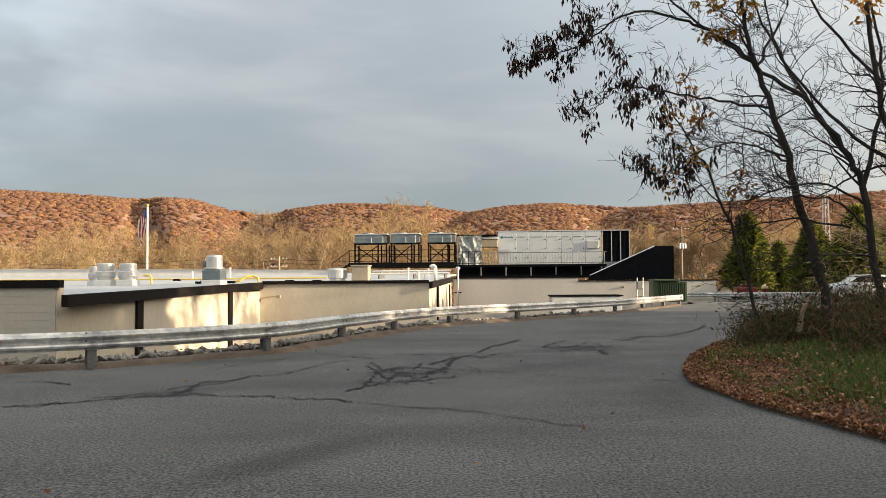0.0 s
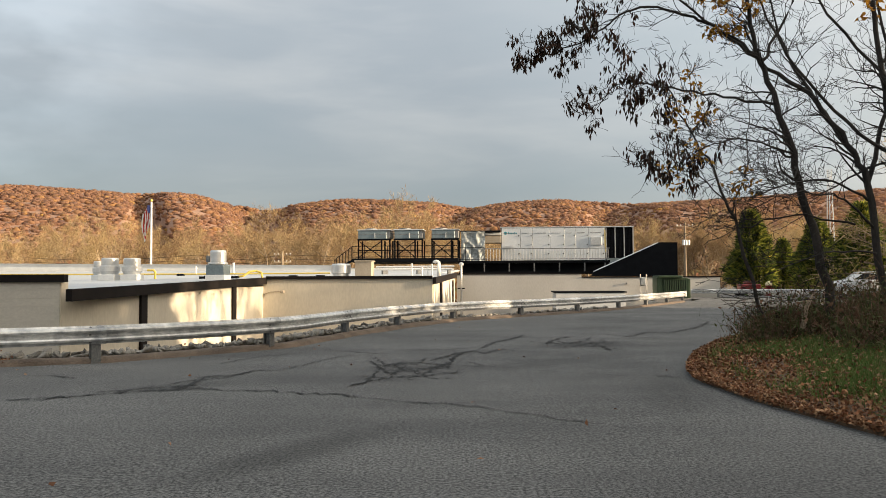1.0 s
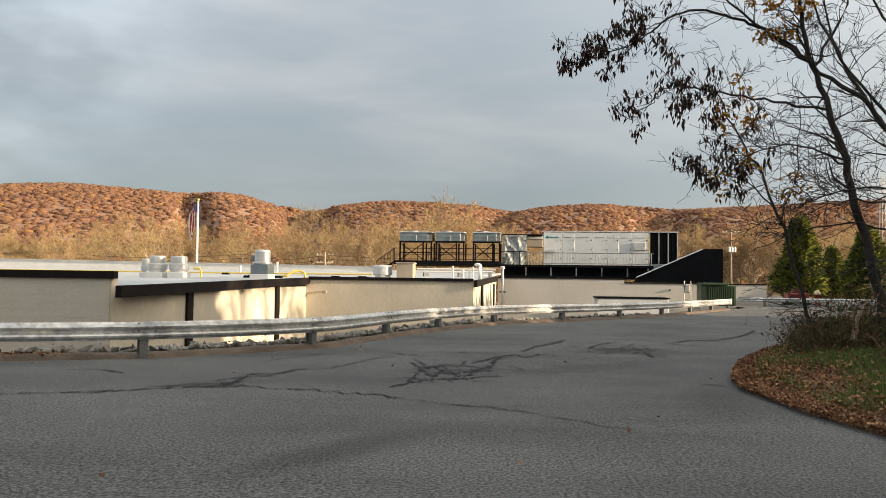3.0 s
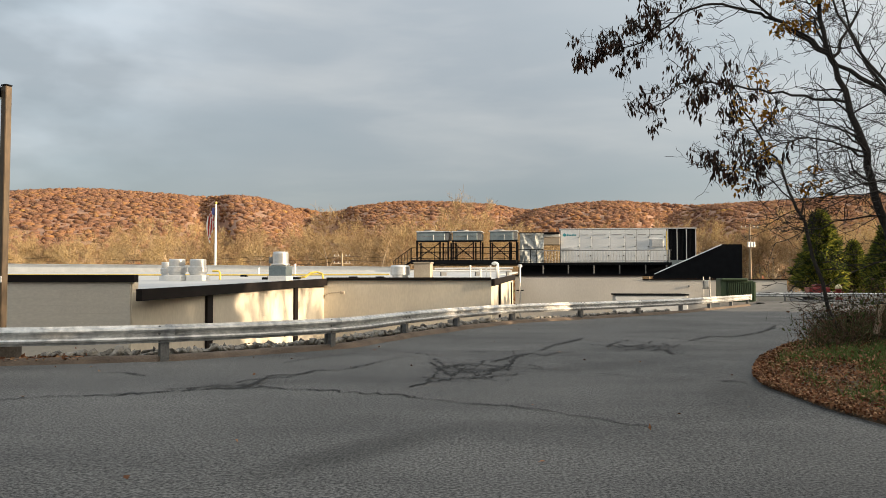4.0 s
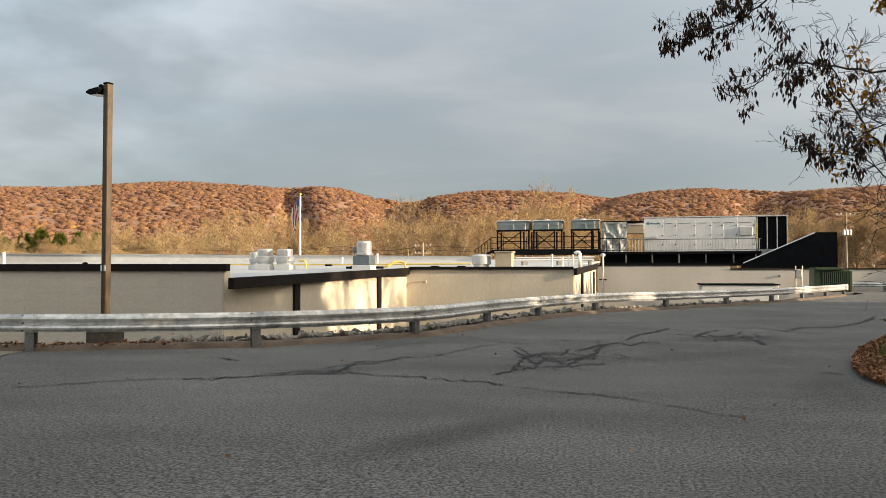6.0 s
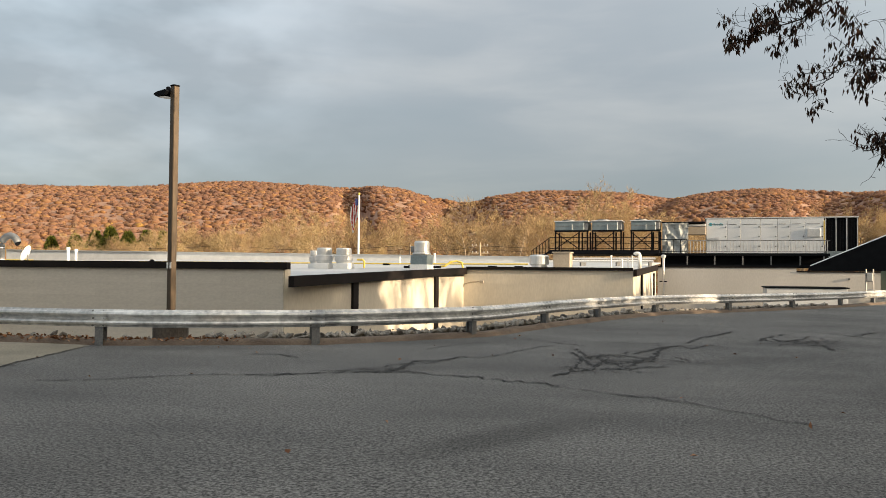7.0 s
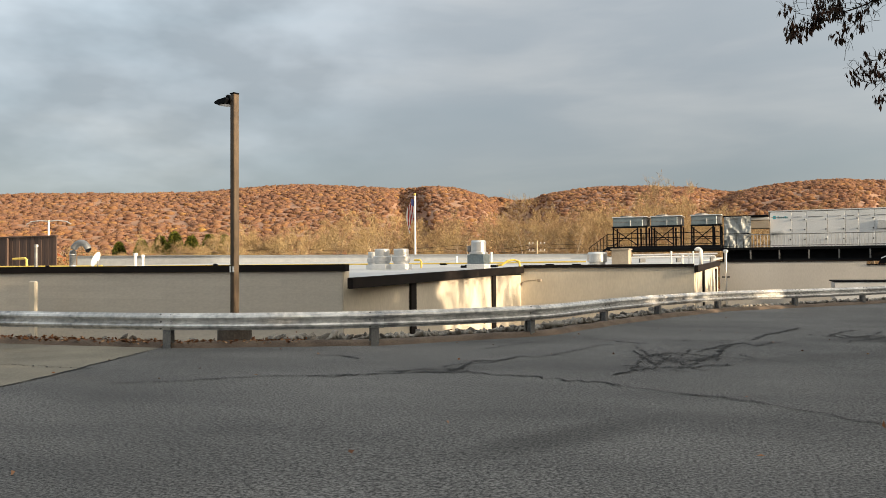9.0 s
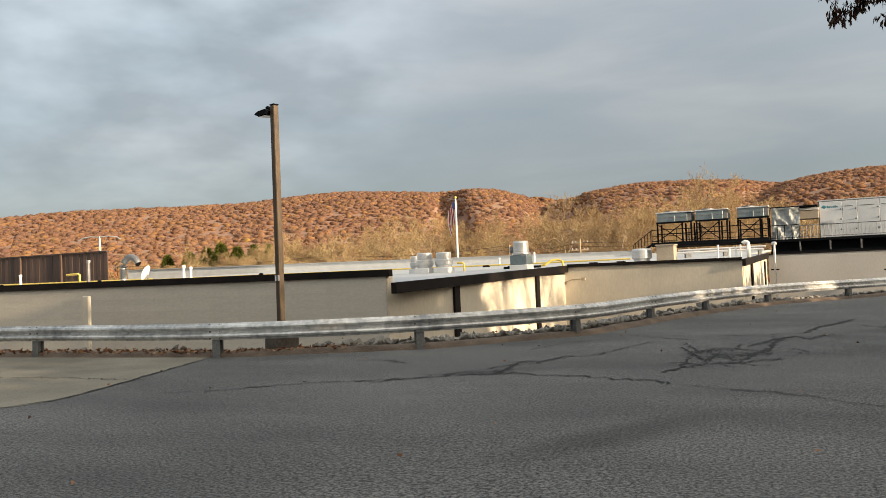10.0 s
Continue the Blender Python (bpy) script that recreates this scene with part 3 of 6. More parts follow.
tagged(mass("kerb_berm", np.array(bv), bf, M_DIRT), "low brown gritty asphalt berm under the rail", "kerb", kind="structure")


def verge_height(x, y):
    inside = x - lerp_table(VERGE, y)
    back = max(0.0, min(1.0, (21.5 - y) / 7.0))
    r = max(0.0, inside)
    z = 0.04 + 0.50 * (1 - math.exp(-r / 2.2)) + 0.03 * max(0.0, r - 4)
    return min(z, 2.6) * (0.15 + 0.85 * back) + 0.06 * noise.noise((x * 0.8, y * 0.8, 7)) * min(1, r)


vrows = list(np.arange(-40, 4, 1.5)) + list(np.arange(4, 24.6, 0.3))
vr = [0, 0.06, 0.2, 0.45, 0.8, 1.2, 1.7, 2.3, 3.1, 4.2, 6, 9, 14, 22, 34, 60]
vv = []
for y in vrows:
    a = lerp_table(VERGE, y) - 0.02
    for r in vr:
        vv.append((a + r, y, -0.04 if r == 0 else verge_height(a + r, y)))
K = len(vr)
vf = np.array([(j * K + i, j * K + i + 1, (j + 1) * K + i + 1, (j + 1) * K + i) for j in range(len(vrows) - 1) for i in range(K - 1)])
tagged(mass("verge", np.array(vv), vf, M_VERGE), "leaf-strewn grassy bank beside the drive", "bank", kind="structure")

# ---------- hills ----------
CREST = [(-80, 5.4), (-45, 5.6), (-29, 5.7), (-23.7, 5.6), (-14.6, 5.4), (-12.7, 5.54), (-8.4, 5.85), (-4.8, 5.67), (-1.9, 5.34), (0.9, 5.65), (3.8, 5.82),
         (7.4, 5.81), (10.6, 5.42), (12.9, 5.2), (14.5, 5.45), (17.5, 5.93), (19.0, 6.08), (24.2, 6.05), (27.5, 6.13), (31.4, 5.94), (34.5, 5.65), (38.2, 5.43), (45.1, 5.11), (50, 4.7), (80, 3.8)]
# side valleys: azimuth at the crest and at the foot, depth, half-width to the left and to the right in degrees
GULLIES = [(20.8, 19.2, 34, 1.1, 0.5), (13.2, 9.6, 50, 2.4, 1.0), (-2.2, 2.5, 10, 1.5, 1.0), (-12, -15, 30, 2.5, 1.2)]


def hill(az, r):
    """Height of the hillside at azimuth az (degrees to the left of ahead) and range r."""
    top = 1.4 + 950 * math.tan(radians(lerp_table(CREST, az))) - 7
    f = max(0.0, min(1.0, (r - 330) / 620))
    x, y = -r * math.sin(radians(az)), r * math.cos(radians(az))
    fold = 6 * noise.noise((x / 130, y / 130, 0)) * f * (1 - 0.6 * f) + 3 * noise.noise((x / 45, y / 45, 4)) * f * (1 - 0.7 * f)
    for at_crest, at_foot, depth, wide_left, wide_right in GULLIES:
        off = az - (at_foot + (at_crest - at_foot) * f)
        fold -= depth * math.exp(-(off / (wide_left if off > 0 else wide_right)) ** 2) * math.sin(math.pi * min(1.0, f * 1.03)) ** 0.7
    return -3.3 + (top + 3.3) * (f * f * (3 - 2 * f)) * (1 if r <= 950 else 1 - (r - 950) / 900) + fold


hv, azs, rs = [], np.arange(-80, 80.1, 0.4), list(np.arange(320, 1000, 20)) + [1100, 1300]
for a in azs:
    for r in rs:
        hv.append((-r * math.sin(radians(a)), r * math.cos(radians(a)), hill(a, r)))
K = len(rs)
hf = np.array([(i * K + k, i * K + k + 1, (i + 1) * K + k + 1, (i + 1) * K + k) for i in range(len(azs) - 1) for k in range(K - 1)])
tagged(mass("hillside", np.array(hv), hf, M_HILL), "long low ridge under autumn woods", "hill", kind="structure")

ico = bmesh.new()
bmesh.ops.create_icosphere(ico, subdivisions=1, radius=1)
ICO_V = np.array([v.co[:] for v in ico.verts])
ICO_F = np.array([[v.index for v in f.verts] for f in ico.faces])
ico.free()


def crowns(name, places, radii, mat, rng, rough=0.28, tall=1.0):
    """Many ragged crowns as one mesh."""
    n, k = len(places), len(ICO_V)
    shape = 1 + rough * rng.normal(size=(n, k, 1)).clip(-1.6, 1.6)
    spin = rng.uniform(0, 6.28, n)
    c, s = np.cos(spin)[:, None], np.sin(spin)[:, None]
    v = ICO_V[None] * shape
    v = np.stack([v[:, :, 0] * c - v[:, :, 1] * s, v[:, :, 0] * s + v[:, :, 1] * c, v[:, :, 2] * tall], 2)
    v = v * radii[:, None, None] + places[:, None, :]
    f = ICO_F[None] + (np.arange(n) * k)[:, None, None]
    return mass(name, v.reshape(-1, 3), f.reshape(-1, 3), mat)


rng = np.random.default_rng(5)
hp, hr = [], []
for _ in range(22000):
    a, r = rng.uniform(-36, 58), 380 + 590 * rng.uniform() ** 0.75
    size = 1.7 + 2.3 * rng.uniform() ** 1.6
    hp.append((-r * math.sin(radians(a)), r * math.cos(radians(a)), hill(a, r) + size * 0.10))
    hr.append(size)
hp, hr = np.array(hp), np.array(hr)
woods = tagged(crowns("far_woods", hp, hr, M_WOODS, rng, 0.2, 0.58), "rust and brown autumn woods covering the ridge", "woods", kind="stuff")
woods.data.shade_smooth()
# ragged twig ends round each crown
k = 14
d = rng.normal(0, 1, (len(hp), k, 3))
d[:, :, 2] = np.abs(d[:, :, 2]) * 0.9 - 0.1
d /= np.linalg.norm(d, axis=2, keepdims=True)
tuft = (hp[:, None, :] + d * hr[:, None, None] * np.array([1, 1, 0.62]) * rng.uniform(0.85, 1.05, (len(hp), k, 1))).reshape(-1, 3)
tv, tf = slivers(tuft, (d * 0.5 + rng.normal(0, 0.6, d.shape)).reshape(-1, 3), 0.95, 0.75, rng)
tagged(mass("far_treetops", tv, tf, M_WOODS), "ragged rust-coloured treetops along the ridge", "woods", kind="stuff")


# ---------- bare trees of the valley ----------
def limb(out, p, d, length, r, level, rng, levels, sides=4, bend=0.25, forks=(3, 5)):
    """Grows a limb and its twigs; out collects (points, radii, sides)."""
    n = 4
    pts, rad = [p.copy()], [r]
    for k in range(n):
        d = (d + Vector((rng.gauss(0, bend), rng.gauss(0, bend), rng.gauss(0.04, bend)))  * 0.35).normalized()
        p = p + d * length / n
        pts.append(p.copy())
        rad.append(r * (1 - 0.75 * (k + 1) / n))
    out.append((pts, rad, max(3, sides - level)))
    if level < levels:
        for k in range(rng.randint(*forks)):
            f = rng.uniform(0.3, 1.0)
            i = min(n - 1, int(f * n))
            q = pts[i].lerp(pts[i + 1], f * n - i)
            away = Vector((rng.gauss(0, 1), rng.gauss(0, 1), rng.gauss(0.25, 0.6))).normalized()
            limb(out, q, (d * 0.75 + away * 0.8).normalized(), length * rng.uniform(0.45, 0.68), max(rad[i] * 0.55, 0.004), level + 1, rng, levels, sides, bend, forks)


def bare_tree(seed, height, trunk, spreadout=0.8):
    """Meshes of a leafless tree: trunk with limbs, and its haze of fine twigs."""
    r = random.Random(seed)
    out = []
    p, d, tops = Vector((0, 0, -0.3)), Vector((r.gauss(0, 0.05), r.gauss(0, 0.05), 1)).normalized(), []
    pts, rad = [p.copy()], [trunk]
    for k in range(6):
        d = (d + Vector((r.gauss(0, 0.1), r.gauss(0, 0.1), 0.08))).normalized()
        p = p + d * height * 0.75 / 6
        pts.append(p.copy())
        rad.append(trunk * (1 - 0.13 * (k + 1)))
    out.append((pts, rad, 6))
    for k in range(11):
        i = r.randint(1, 6)
        a = r.uniform(0, 6.28)
        limb(out, pts[i].copy(), Vector((math.cos(a) * spreadout, math.sin(a) * spreadout, r.uniform(0.35, 1.0))).normalized(),
             height * r.uniform(0.28, 0.46) * (1.15 - 0.08 * i), rad[i] * 0.62, 0, r, 2, 5)
    b = bmesh.new()
    for q, w, s in out:
        tube(q, w, s, b, False)
    g = np.random.default_rng(seed)
    ends = np.array([q[j] for q, w, s in out for j in (2, 3, 4)])
    ends = ends[g.integers(0, len(ends), 3300)] + g.normal(0, 0.25, (3300, 3))
    ways = (ends - np.array([0, 0, height * 0.35])) + g.normal(0, height * 0.30, (3300, 3))
    return b, slivers(ends, ways, 0.80, 0.055, g)


kinds = []
for k in range(5):
    b, (tv, tf) = bare_tree(40 + k, (15, 17, 13.5, 16, 12)[k], (0.30, 0.34, 0.22, 0.3, 0.2)[k], (0.8, 1.1, 0.6, 0.95, 0.9)[k])
    t = thing("bare_tree", pose(-500 - 40 * k, 700, 60, 0, 0, 0), "leafless tan valley tree behind the flat roofs", "tree", "bare valley trees")
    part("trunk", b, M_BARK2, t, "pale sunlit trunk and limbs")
    mass("crown", tv, tf, M_TWIG, t)
    kinds.append(t)
rng = np.random.default_rng(11)
spots = []
for k in range(150):
    a = -30 + 82 * (k + rng.uniform(-0.4, 0.4)) / 150
    r = rng.choice([112, 125, 140, 158, 180]) + rng.uniform(-6, 6)
    if a < -11:
        r = max(r, 130) + 10
    scale = rng.uniform(0.78, 1.05) * lerp_table([(-30, 0.85), (-14, 0.95), (-5, 0.85), (2, 1.08), (12, 0.98), (17, 0.86), (30, 0.82), (36, 0.62), (55, 0.5)], a) * (r / 135) ** 0.8
    if a > 35 and k % 3 == 0:
        continue
    spots.append((a, r, scale, rng.uniform(0, 360)))
for i, (a, r, scale, turn) in enumerate(spots):
    m = pose(-r * math.sin(radians(a)), r * math.cos(radians(a)), -3.3, 0, 0, turn) @ Matrix.Scale(scale, 4)
    if i < 5:
        kinds[i].matrix_world = m
    else:
        o = copy_thing(kinds[i % 5], m)
        o.scale = (scale,) * 3
# brush and saplings filling the valley between them
n = 24000
a, r = np.radians(rng.uniform(-32, 54, n)), rng.uniform(105, 320, n)
base = np.stack([-r * np.sin(a), r * np.cos(a), -3.2 + rng.uniform(0, 1, n) ** 0.8 * (4.2 + 2.6 * (r - 100) / 200)], 1)
sv, sf = slivers(base, rng.normal(0, 0.55, (n, 3)) + np.array([0, 0, 0.7]), 1.7, 0.11, rng)
tagged(mass("brush_thicket", sv, sf, M_TWIG), "tan leafless saplings and brush across the valley", "brush", kind="stuff")
n = 1500
a, r = np.radians(rng.uniform(-32, 56, n)), rng.uniform(150, 400, n)
size = rng.uniform(1.2, 3.0, n) * (r / 260)
base = np.stack([-r * np.sin(a), r * np.cos(a), -3.0 + size * 0.6 + np.maximum(0, r - 330) * 0.08], 1)
tagged(crowns("valley_shrubs", base, size, M_SHRUBS, rng, 0.34, 1.1), "tan, green and red shrubs along the valley floor", "shrubs", kind="stuff")
# mixed low trees where the valley opens
n = 520
a, r = np.radians(rng.uniform(33, 53, n)), rng.uniform(190, 380, n)
core = np.stack([-r * np.sin(a), r * np.cos(a), -3.0 + rng.uniform(2.0, 5.0, n) + np.maximum(0, r - 200) * 0.03], 1)
way = rng.normal(0, 1, (n, 34, 3))
way /= np.linalg.norm(way, axis=2, keepdims=True)
p = core[:, None, :] + way * rng.uniform(0.3, 1.0, (n, 34, 1)) * rng.uniform(1.6, 3.4, (n, 1, 1)) * np.array([1, 1, 1.1])
tv, tf = leaves(p.reshape(-1, 3), (way + rng.normal(0, 0.6, way.shape)).reshape(-1, 3), 1.1, 0.55, rng)
tagged(mass("valley_thicket", tv, tf, M_SHRUBS), "mixed tan, green and red low trees in the valley", "trees", kind="stuff")

# ---------- the low building ----------
BF = pose(-7.8, 17.0, 0, 0, 0, -4)      # the building's own frame: u along its front, v into it


def roof_z(v):
    return 1.22 + 0.02 * v


def local(u, v, z, turn=0.0):
    return BF @ pose(u, v, z, 0, 0, turn)


hall = thing("flat_roofed_building", BF, "long low cream building with dark trim and white flat roof", "building")
part("front_wall", box(-42, 0.03, -3.4, -0.37, 0.30, 1.40), M_WALL, hall)
part("side_wall", box(-0.28, 3.0, -3.4, -0.02, 13.60, 1.16), M_WALL, hall, "cream wall streaked by low sun")
part("rear_bay_wall", box(-0.02, 13.32, -3.4, 6.42, 13.60, 1.42), M_WALL, hall)
part("rear_side_wall", box(6.20, 13.60, -3.4, 6.44, 27.0, 1.45), M_WALL, hall)
b = bmesh.new()
low = [(-0.37, 0.04), (-0.02, 3.0), (-0.28, 3.0), (-0.37, 0.30)]
vs = [b.verts.new((u, v, z)) for z in (-3.4, 1.16) for u, v in low]
for f in ((3, 2, 1, 0), (4, 5, 6, 7), (0, 1, 5, 4), (1, 2, 6, 5), (2, 3, 7, 6), (3, 0, 4, 7)):
    b.faces.new([vs[i] for i in f])
part("return_strip", b, M_WALL, hall)
b = bmesh.new()


def roof_piece(u0, u1, v0, v1, b, t=0.12):
    vs = [b.verts.new((u, v, roof_z(v) - d)) for d in (t, 0) for u, v in ((u0, v0), (u1, v0), (u1, v1), (u0, v1))]
    for f in ((3, 2, 1, 0), (4, 5, 6, 7), (0, 1, 5, 4), (1, 2, 6, 5), (2, 3, 7, 6), (3, 0, 4, 7)):
        b.faces.new([vs[i] for i in f])


roof_piece(-42, 0.06, 0.32, 13.36, b)
roof_piece(-42, 6.44, 13.36, 27.0, b)
roof_piece(-42, 5.6, 27.0, 48.0, b)
part("roof", b, M_ROOF, hall, "white roof membrane with faint ponding stains")
b = prism([(-42, 1.38), (-0.27, 1.38), (-0.27, 1.545), (-42, 1.60)], -0.06, 0.12)
part("front_fascia", b, M_FASCIA, hall)
b = bmesh.new()
for v0, v1 in ((-0.42, 13.30),):
    vs = [b.verts.new((u, v, roof_z(v) + d)) for d in (-0.235, 0.02) for u, v in ((-0.02, v0), (0.12, v0), (0.12, v1), (-0.02, v1))]
    for f in ((3, 2, 1, 0), (4, 5, 6, 7), (0, 1, 5, 4), (1, 2, 6, 5), (2, 3, 7, 6), (3, 0, 4, 7)):
        b.faces.new([vs[i] for i in f])
part("side_fascia", b, M_FASCIA, hall)
part("rear_bay_fascia", box(0.10, 13.24, 1.44, 6.42, 13.40, 1.55), M_FASCIA, hall)
b = bmesh.new()
vs = [b.verts.new((u, v, roof_z(v) + d - 0.03)) for d in (-0.22, 0.03) for u, v in ((6.44, 13.2), (6.56, 13.2), (6.56, 27), (6.44, 27))]
for f in ((3, 2, 1, 0), (4, 5, 6, 7), (0, 1, 5, 4), (1, 2, 6, 5), (2, 3, 7, 6), (3, 0, 4, 7)):
    b.faces.new([vs[i] for i in f])
part("rear_side_fascia", b, M_FASCIA, hall)
for v in (3.12, 9.92):
    part("column", box(-0.02, v - 0.17, -3.4, 0.05, v + 0.17, roof_z(v) - 0.21, 0.01), M_FASCIA, hall)
for v in (17.0, 25.0):
    part("column", box(6.44, v - 0.3, -3.4, 6.50, v + 0.3, 1.36, 0.01), M_FASCIA, hall)
# lap siding on the front wall
plank = box(-1.8315, -0.014, -0.086, 1.8315, 0.012, 0.086, 0.0012)
first = part("siding_plank", plank, M_PLANK, hall, "grey-cream lap siding plank")
first.matrix_basis = pose(-2.22, 0.012, 1.29, -0.9, 0, 0)
for row in range(12):
    for k in range(12):
        if (row, k) == (0, 0):
            continue
        u = -2.22 - 3.664 * k - (1.7 if row % 2 else 0)
        if row % 2 and k == 0:
            half = share("siding_plank", first.data, hall, pose(-1.25, 0.012, 1.29 - 0.172 * row, -0.9, 0, 0) @ Matrix.Diagonal((0.47, 1, 1, 1)))
        share("siding_plank", first.data, hall, pose(u, 0.012, 1.29 - 0.172 * row, -0.9, 0, 0))
# pale pier against the front wall
b = box(-0.13, 0.02, -3.4, 0.13, 0.13, 1.17, 0.03)
solid("wall_pier", b, M_WALL, local(-9.38, -0.9, 0), "square pale post with rounded cap by the wall", "post")

# rear wing with its parapet
wing = thing("rear_wing", BF, "white raised roof band at the back of the flat roof", "building")
part("parapet_wall", prism([(-60, 2.0), (-4.0, 2.0), (-4.0, 2.52), (-60, 3.06)], 48.0, 48.5), M_WHITE, wing)
part("parapet_wall", prism([(-4.0, 1.9), (5.2, 1.9), (5.2, 2.28), (-4.0, 2.30)], 46.0, 46.4), M_WHITE, wing)
part("parapet_cap", prism([(-60, 3.06), (-4.0, 2.52), (-4.0, 2.60), (-60, 3.16)], 47.9, 48.6), M_ROOF, wing)
part("wing_roof", box(-60, 48.5, -3.3, -4.0, 62, 2.45), M_ROOF, wing)

far = thing("rear_hall", BF, "pale grey-cream hall wall with thin dark roof edge", "building")
part("wall", box(5.55, 45.0, -3.3, 15.05, 64, 1.78), M_PALEWALL, far)
part("wall", box(15.05, 45.004, -3.3, 25.35, 64, 1.50), M_PALEWALL, far)
part("roof_edge", box(5.5, 44.95, 1.78, 15.1, 64, 1.87), M_FASCIA, far)
part("roof_edge", box(15.1, 44.95, 1.50, 25.4, 64, 1.585), M_FASCIA, far)
part("wall_vent", box(18.35, 44.9, 0.98, 18.47, 45.0, 1.12, 0.01), M_POST, far)
canopy = thing("low_canopy", local(0, 0, 0), "low white lean-to canopy with black roof edge", "canopy")
part("canopy_body", box(12.75, 40.2, -2.5, 17.6, 43.5, 0.42, 0.02), M_WHITE, canopy)
part("canopy_edge", box(12.65, 40.15, 0.44, 17.7, 43.6, 0.53, 0.01), M_BLACK, canopy)

# equipment deck on the roof
deck = thing("equipment_deck", BF, "black steel deck on the roof carrying air units", "platform")
part("deck_floor", box(-3.15, 47.8, 2.82, 5.5, 56, 3.14, 0.02), M_BLACK, deck)
part("deck_floor", box(5.5, 47.8, 2.70, 17.6, 56, 2.90, 0.02), M_BLACK, deck)
part("skirt", box(5.6, 48.6, 1.85, 17.6, 56, 2.70), M_BLACK, deck)
part("edge_band", box(5.6, 47.6, 1.88, 16.6, 47.75, 2.02), M_BLACK, deck)
post = part("deck_post", box(-0.05, -0.05, 0, 0.05, 0.05, 0.80, 0.005), M_POST, deck)
post.matrix_basis = pose(7.6, 47.9, 1.9)
for u in (9.6, 11.6, 13.6, 15.6, 17.2):
    share("deck_post", post.data, deck, pose(u, 47.9, 1.9))
rail_z = 3.14
for u0, u1, z0, z1, gap in ((-3.1, 5.4, 3.14, 4.14, 0.95), (5.6, 7.6, 2.9, 3.95, 0.5), (7.6, 17.6, 2.9, 3.86, 0.24)):
    part("rail_bar", tube([(u0, 47.85, z1), (u1, 47.85, z1)], 0.035, 6), M_BLACK if gap > 0.3 else M_POST, deck)
    part("rail_bar", tube([(u0, 47.85, z0 + 0.12), (u1, 47.85, z0 + 0.12)], 0.025, 6), M_BLACK if gap > 0.3 else M_POST, deck)
    if gap > 0.6:
        part("rail_bar", tube([(u0, 47.85, (z0 + z1) / 2), (u1, 47.85, (z0 + z1) / 2)], 0.022, 6), M_BLACK, deck)
    bar = part("baluster", tube([(0, 0, 0), (0, 0, z1 - z0)], 0.028, 5), M_BLACK if gap > 0.3 else M_DUCT, deck)
    bar.matrix_basis = pose(u0, 47.85, z0)
    for k in range(1, int((u1 - u0) / gap) + 1):
        share("baluster", bar.data, deck, pose(u0 + k * gap, 47.85, z0))
part("stair_stringer", tube([(-3.1, 47.9, 3.0), (-4.9, 47.9, 1.95)], 0.09, 6), M_BLACK, deck)
part("stair_rail", tube([(-3.1, 47.85, 4.14), (-4.6, 47.85, 3.05), (-4.6, 47.85, 2.1)], 0.03, 6), M_BLACK, deck)
for k in range(6):
    f = k / 6
    part("baluster", tube([(-3.2 - 1.5 * f, 47.85, 2.95 - 0.85 * f), (-3.2 - 1.5 * f, 47.85, 4.07 - 1.08 * f)], 0.024, 5), M_BLACK, deck)


def condenser(u0, u1):
    t = thing("roof_condenser", local((u0 + u1) / 2, 49.2, 3.14), "grey-blue condenser on a cross-braced black stand", "air conditioner", "condensers on the deck")
    h, z0, z1 = (u1 - u0) / 2, 1.52, 2.38
    part("cabinet", box(-h + 0.05, -0.9, z0 + 0.08, h - 0.35, 1.1, z1 - 0.08, 0.03), M_COND, t)
    part("coil_end", box(h - 0.35, -0.86, z0 + 0.12, h - 0.03, 1.06, z1 - 0.14, 0.02), M_POST, t)
    part("top_cap", box(-h - 0.03, -0.98, z1 - 0.08, h + 0.03, 1.18, z1, 0.02), M_DUCT, t)
    part("seam", box(-h + 0.03, -0.93, (z0 + z1) / 2 - 0.02, h - 0.33, -0.88, (z0 + z1) / 2 + 0.02), M_POST, t)
    part("fan_guard", lathe([(0.5, 0), (0.5, 0.12), (0.42, 0.14)], 18, (-0.4, 0.1, z1)), M_POST, t)
    part("base_rail", box(-h, -0.95, z0 - 0.04, h, -0.8, z0 + 0.09), M_BLACK, t)
    part("handle", box(0.05, -0.96, z0 + 0.12, 0.09, -0.9, z0 + 0.55), M_WHITE, t)
    for x in (-h + 0.08, 0.45 * h, h - 0.08):
        for y in (-0.85, 1.0):
            part("leg", box(x - 0.06, y - 0.06, 0, x + 0.06, y + 0.06, z0), M_BLACK, t)
    for a, c in ((-h + 0.1, 0.45 * h), (0.45 * h, -h + 0.1)):
        part("brace", tube([(a, -0.86, 0.1), (c, -0.84, z0 - 0.1)], 0.04, 5), M_BLACK, t)
    part("cross_beam", box(-h, -0.9, 0.62, h, -0.8, 0.70), M_BLACK, t)


for u0, u1 in ((-2.8, -0.05), (0.2, 2.62), (3.26, 5.55)):
    condenser(u0, u1)

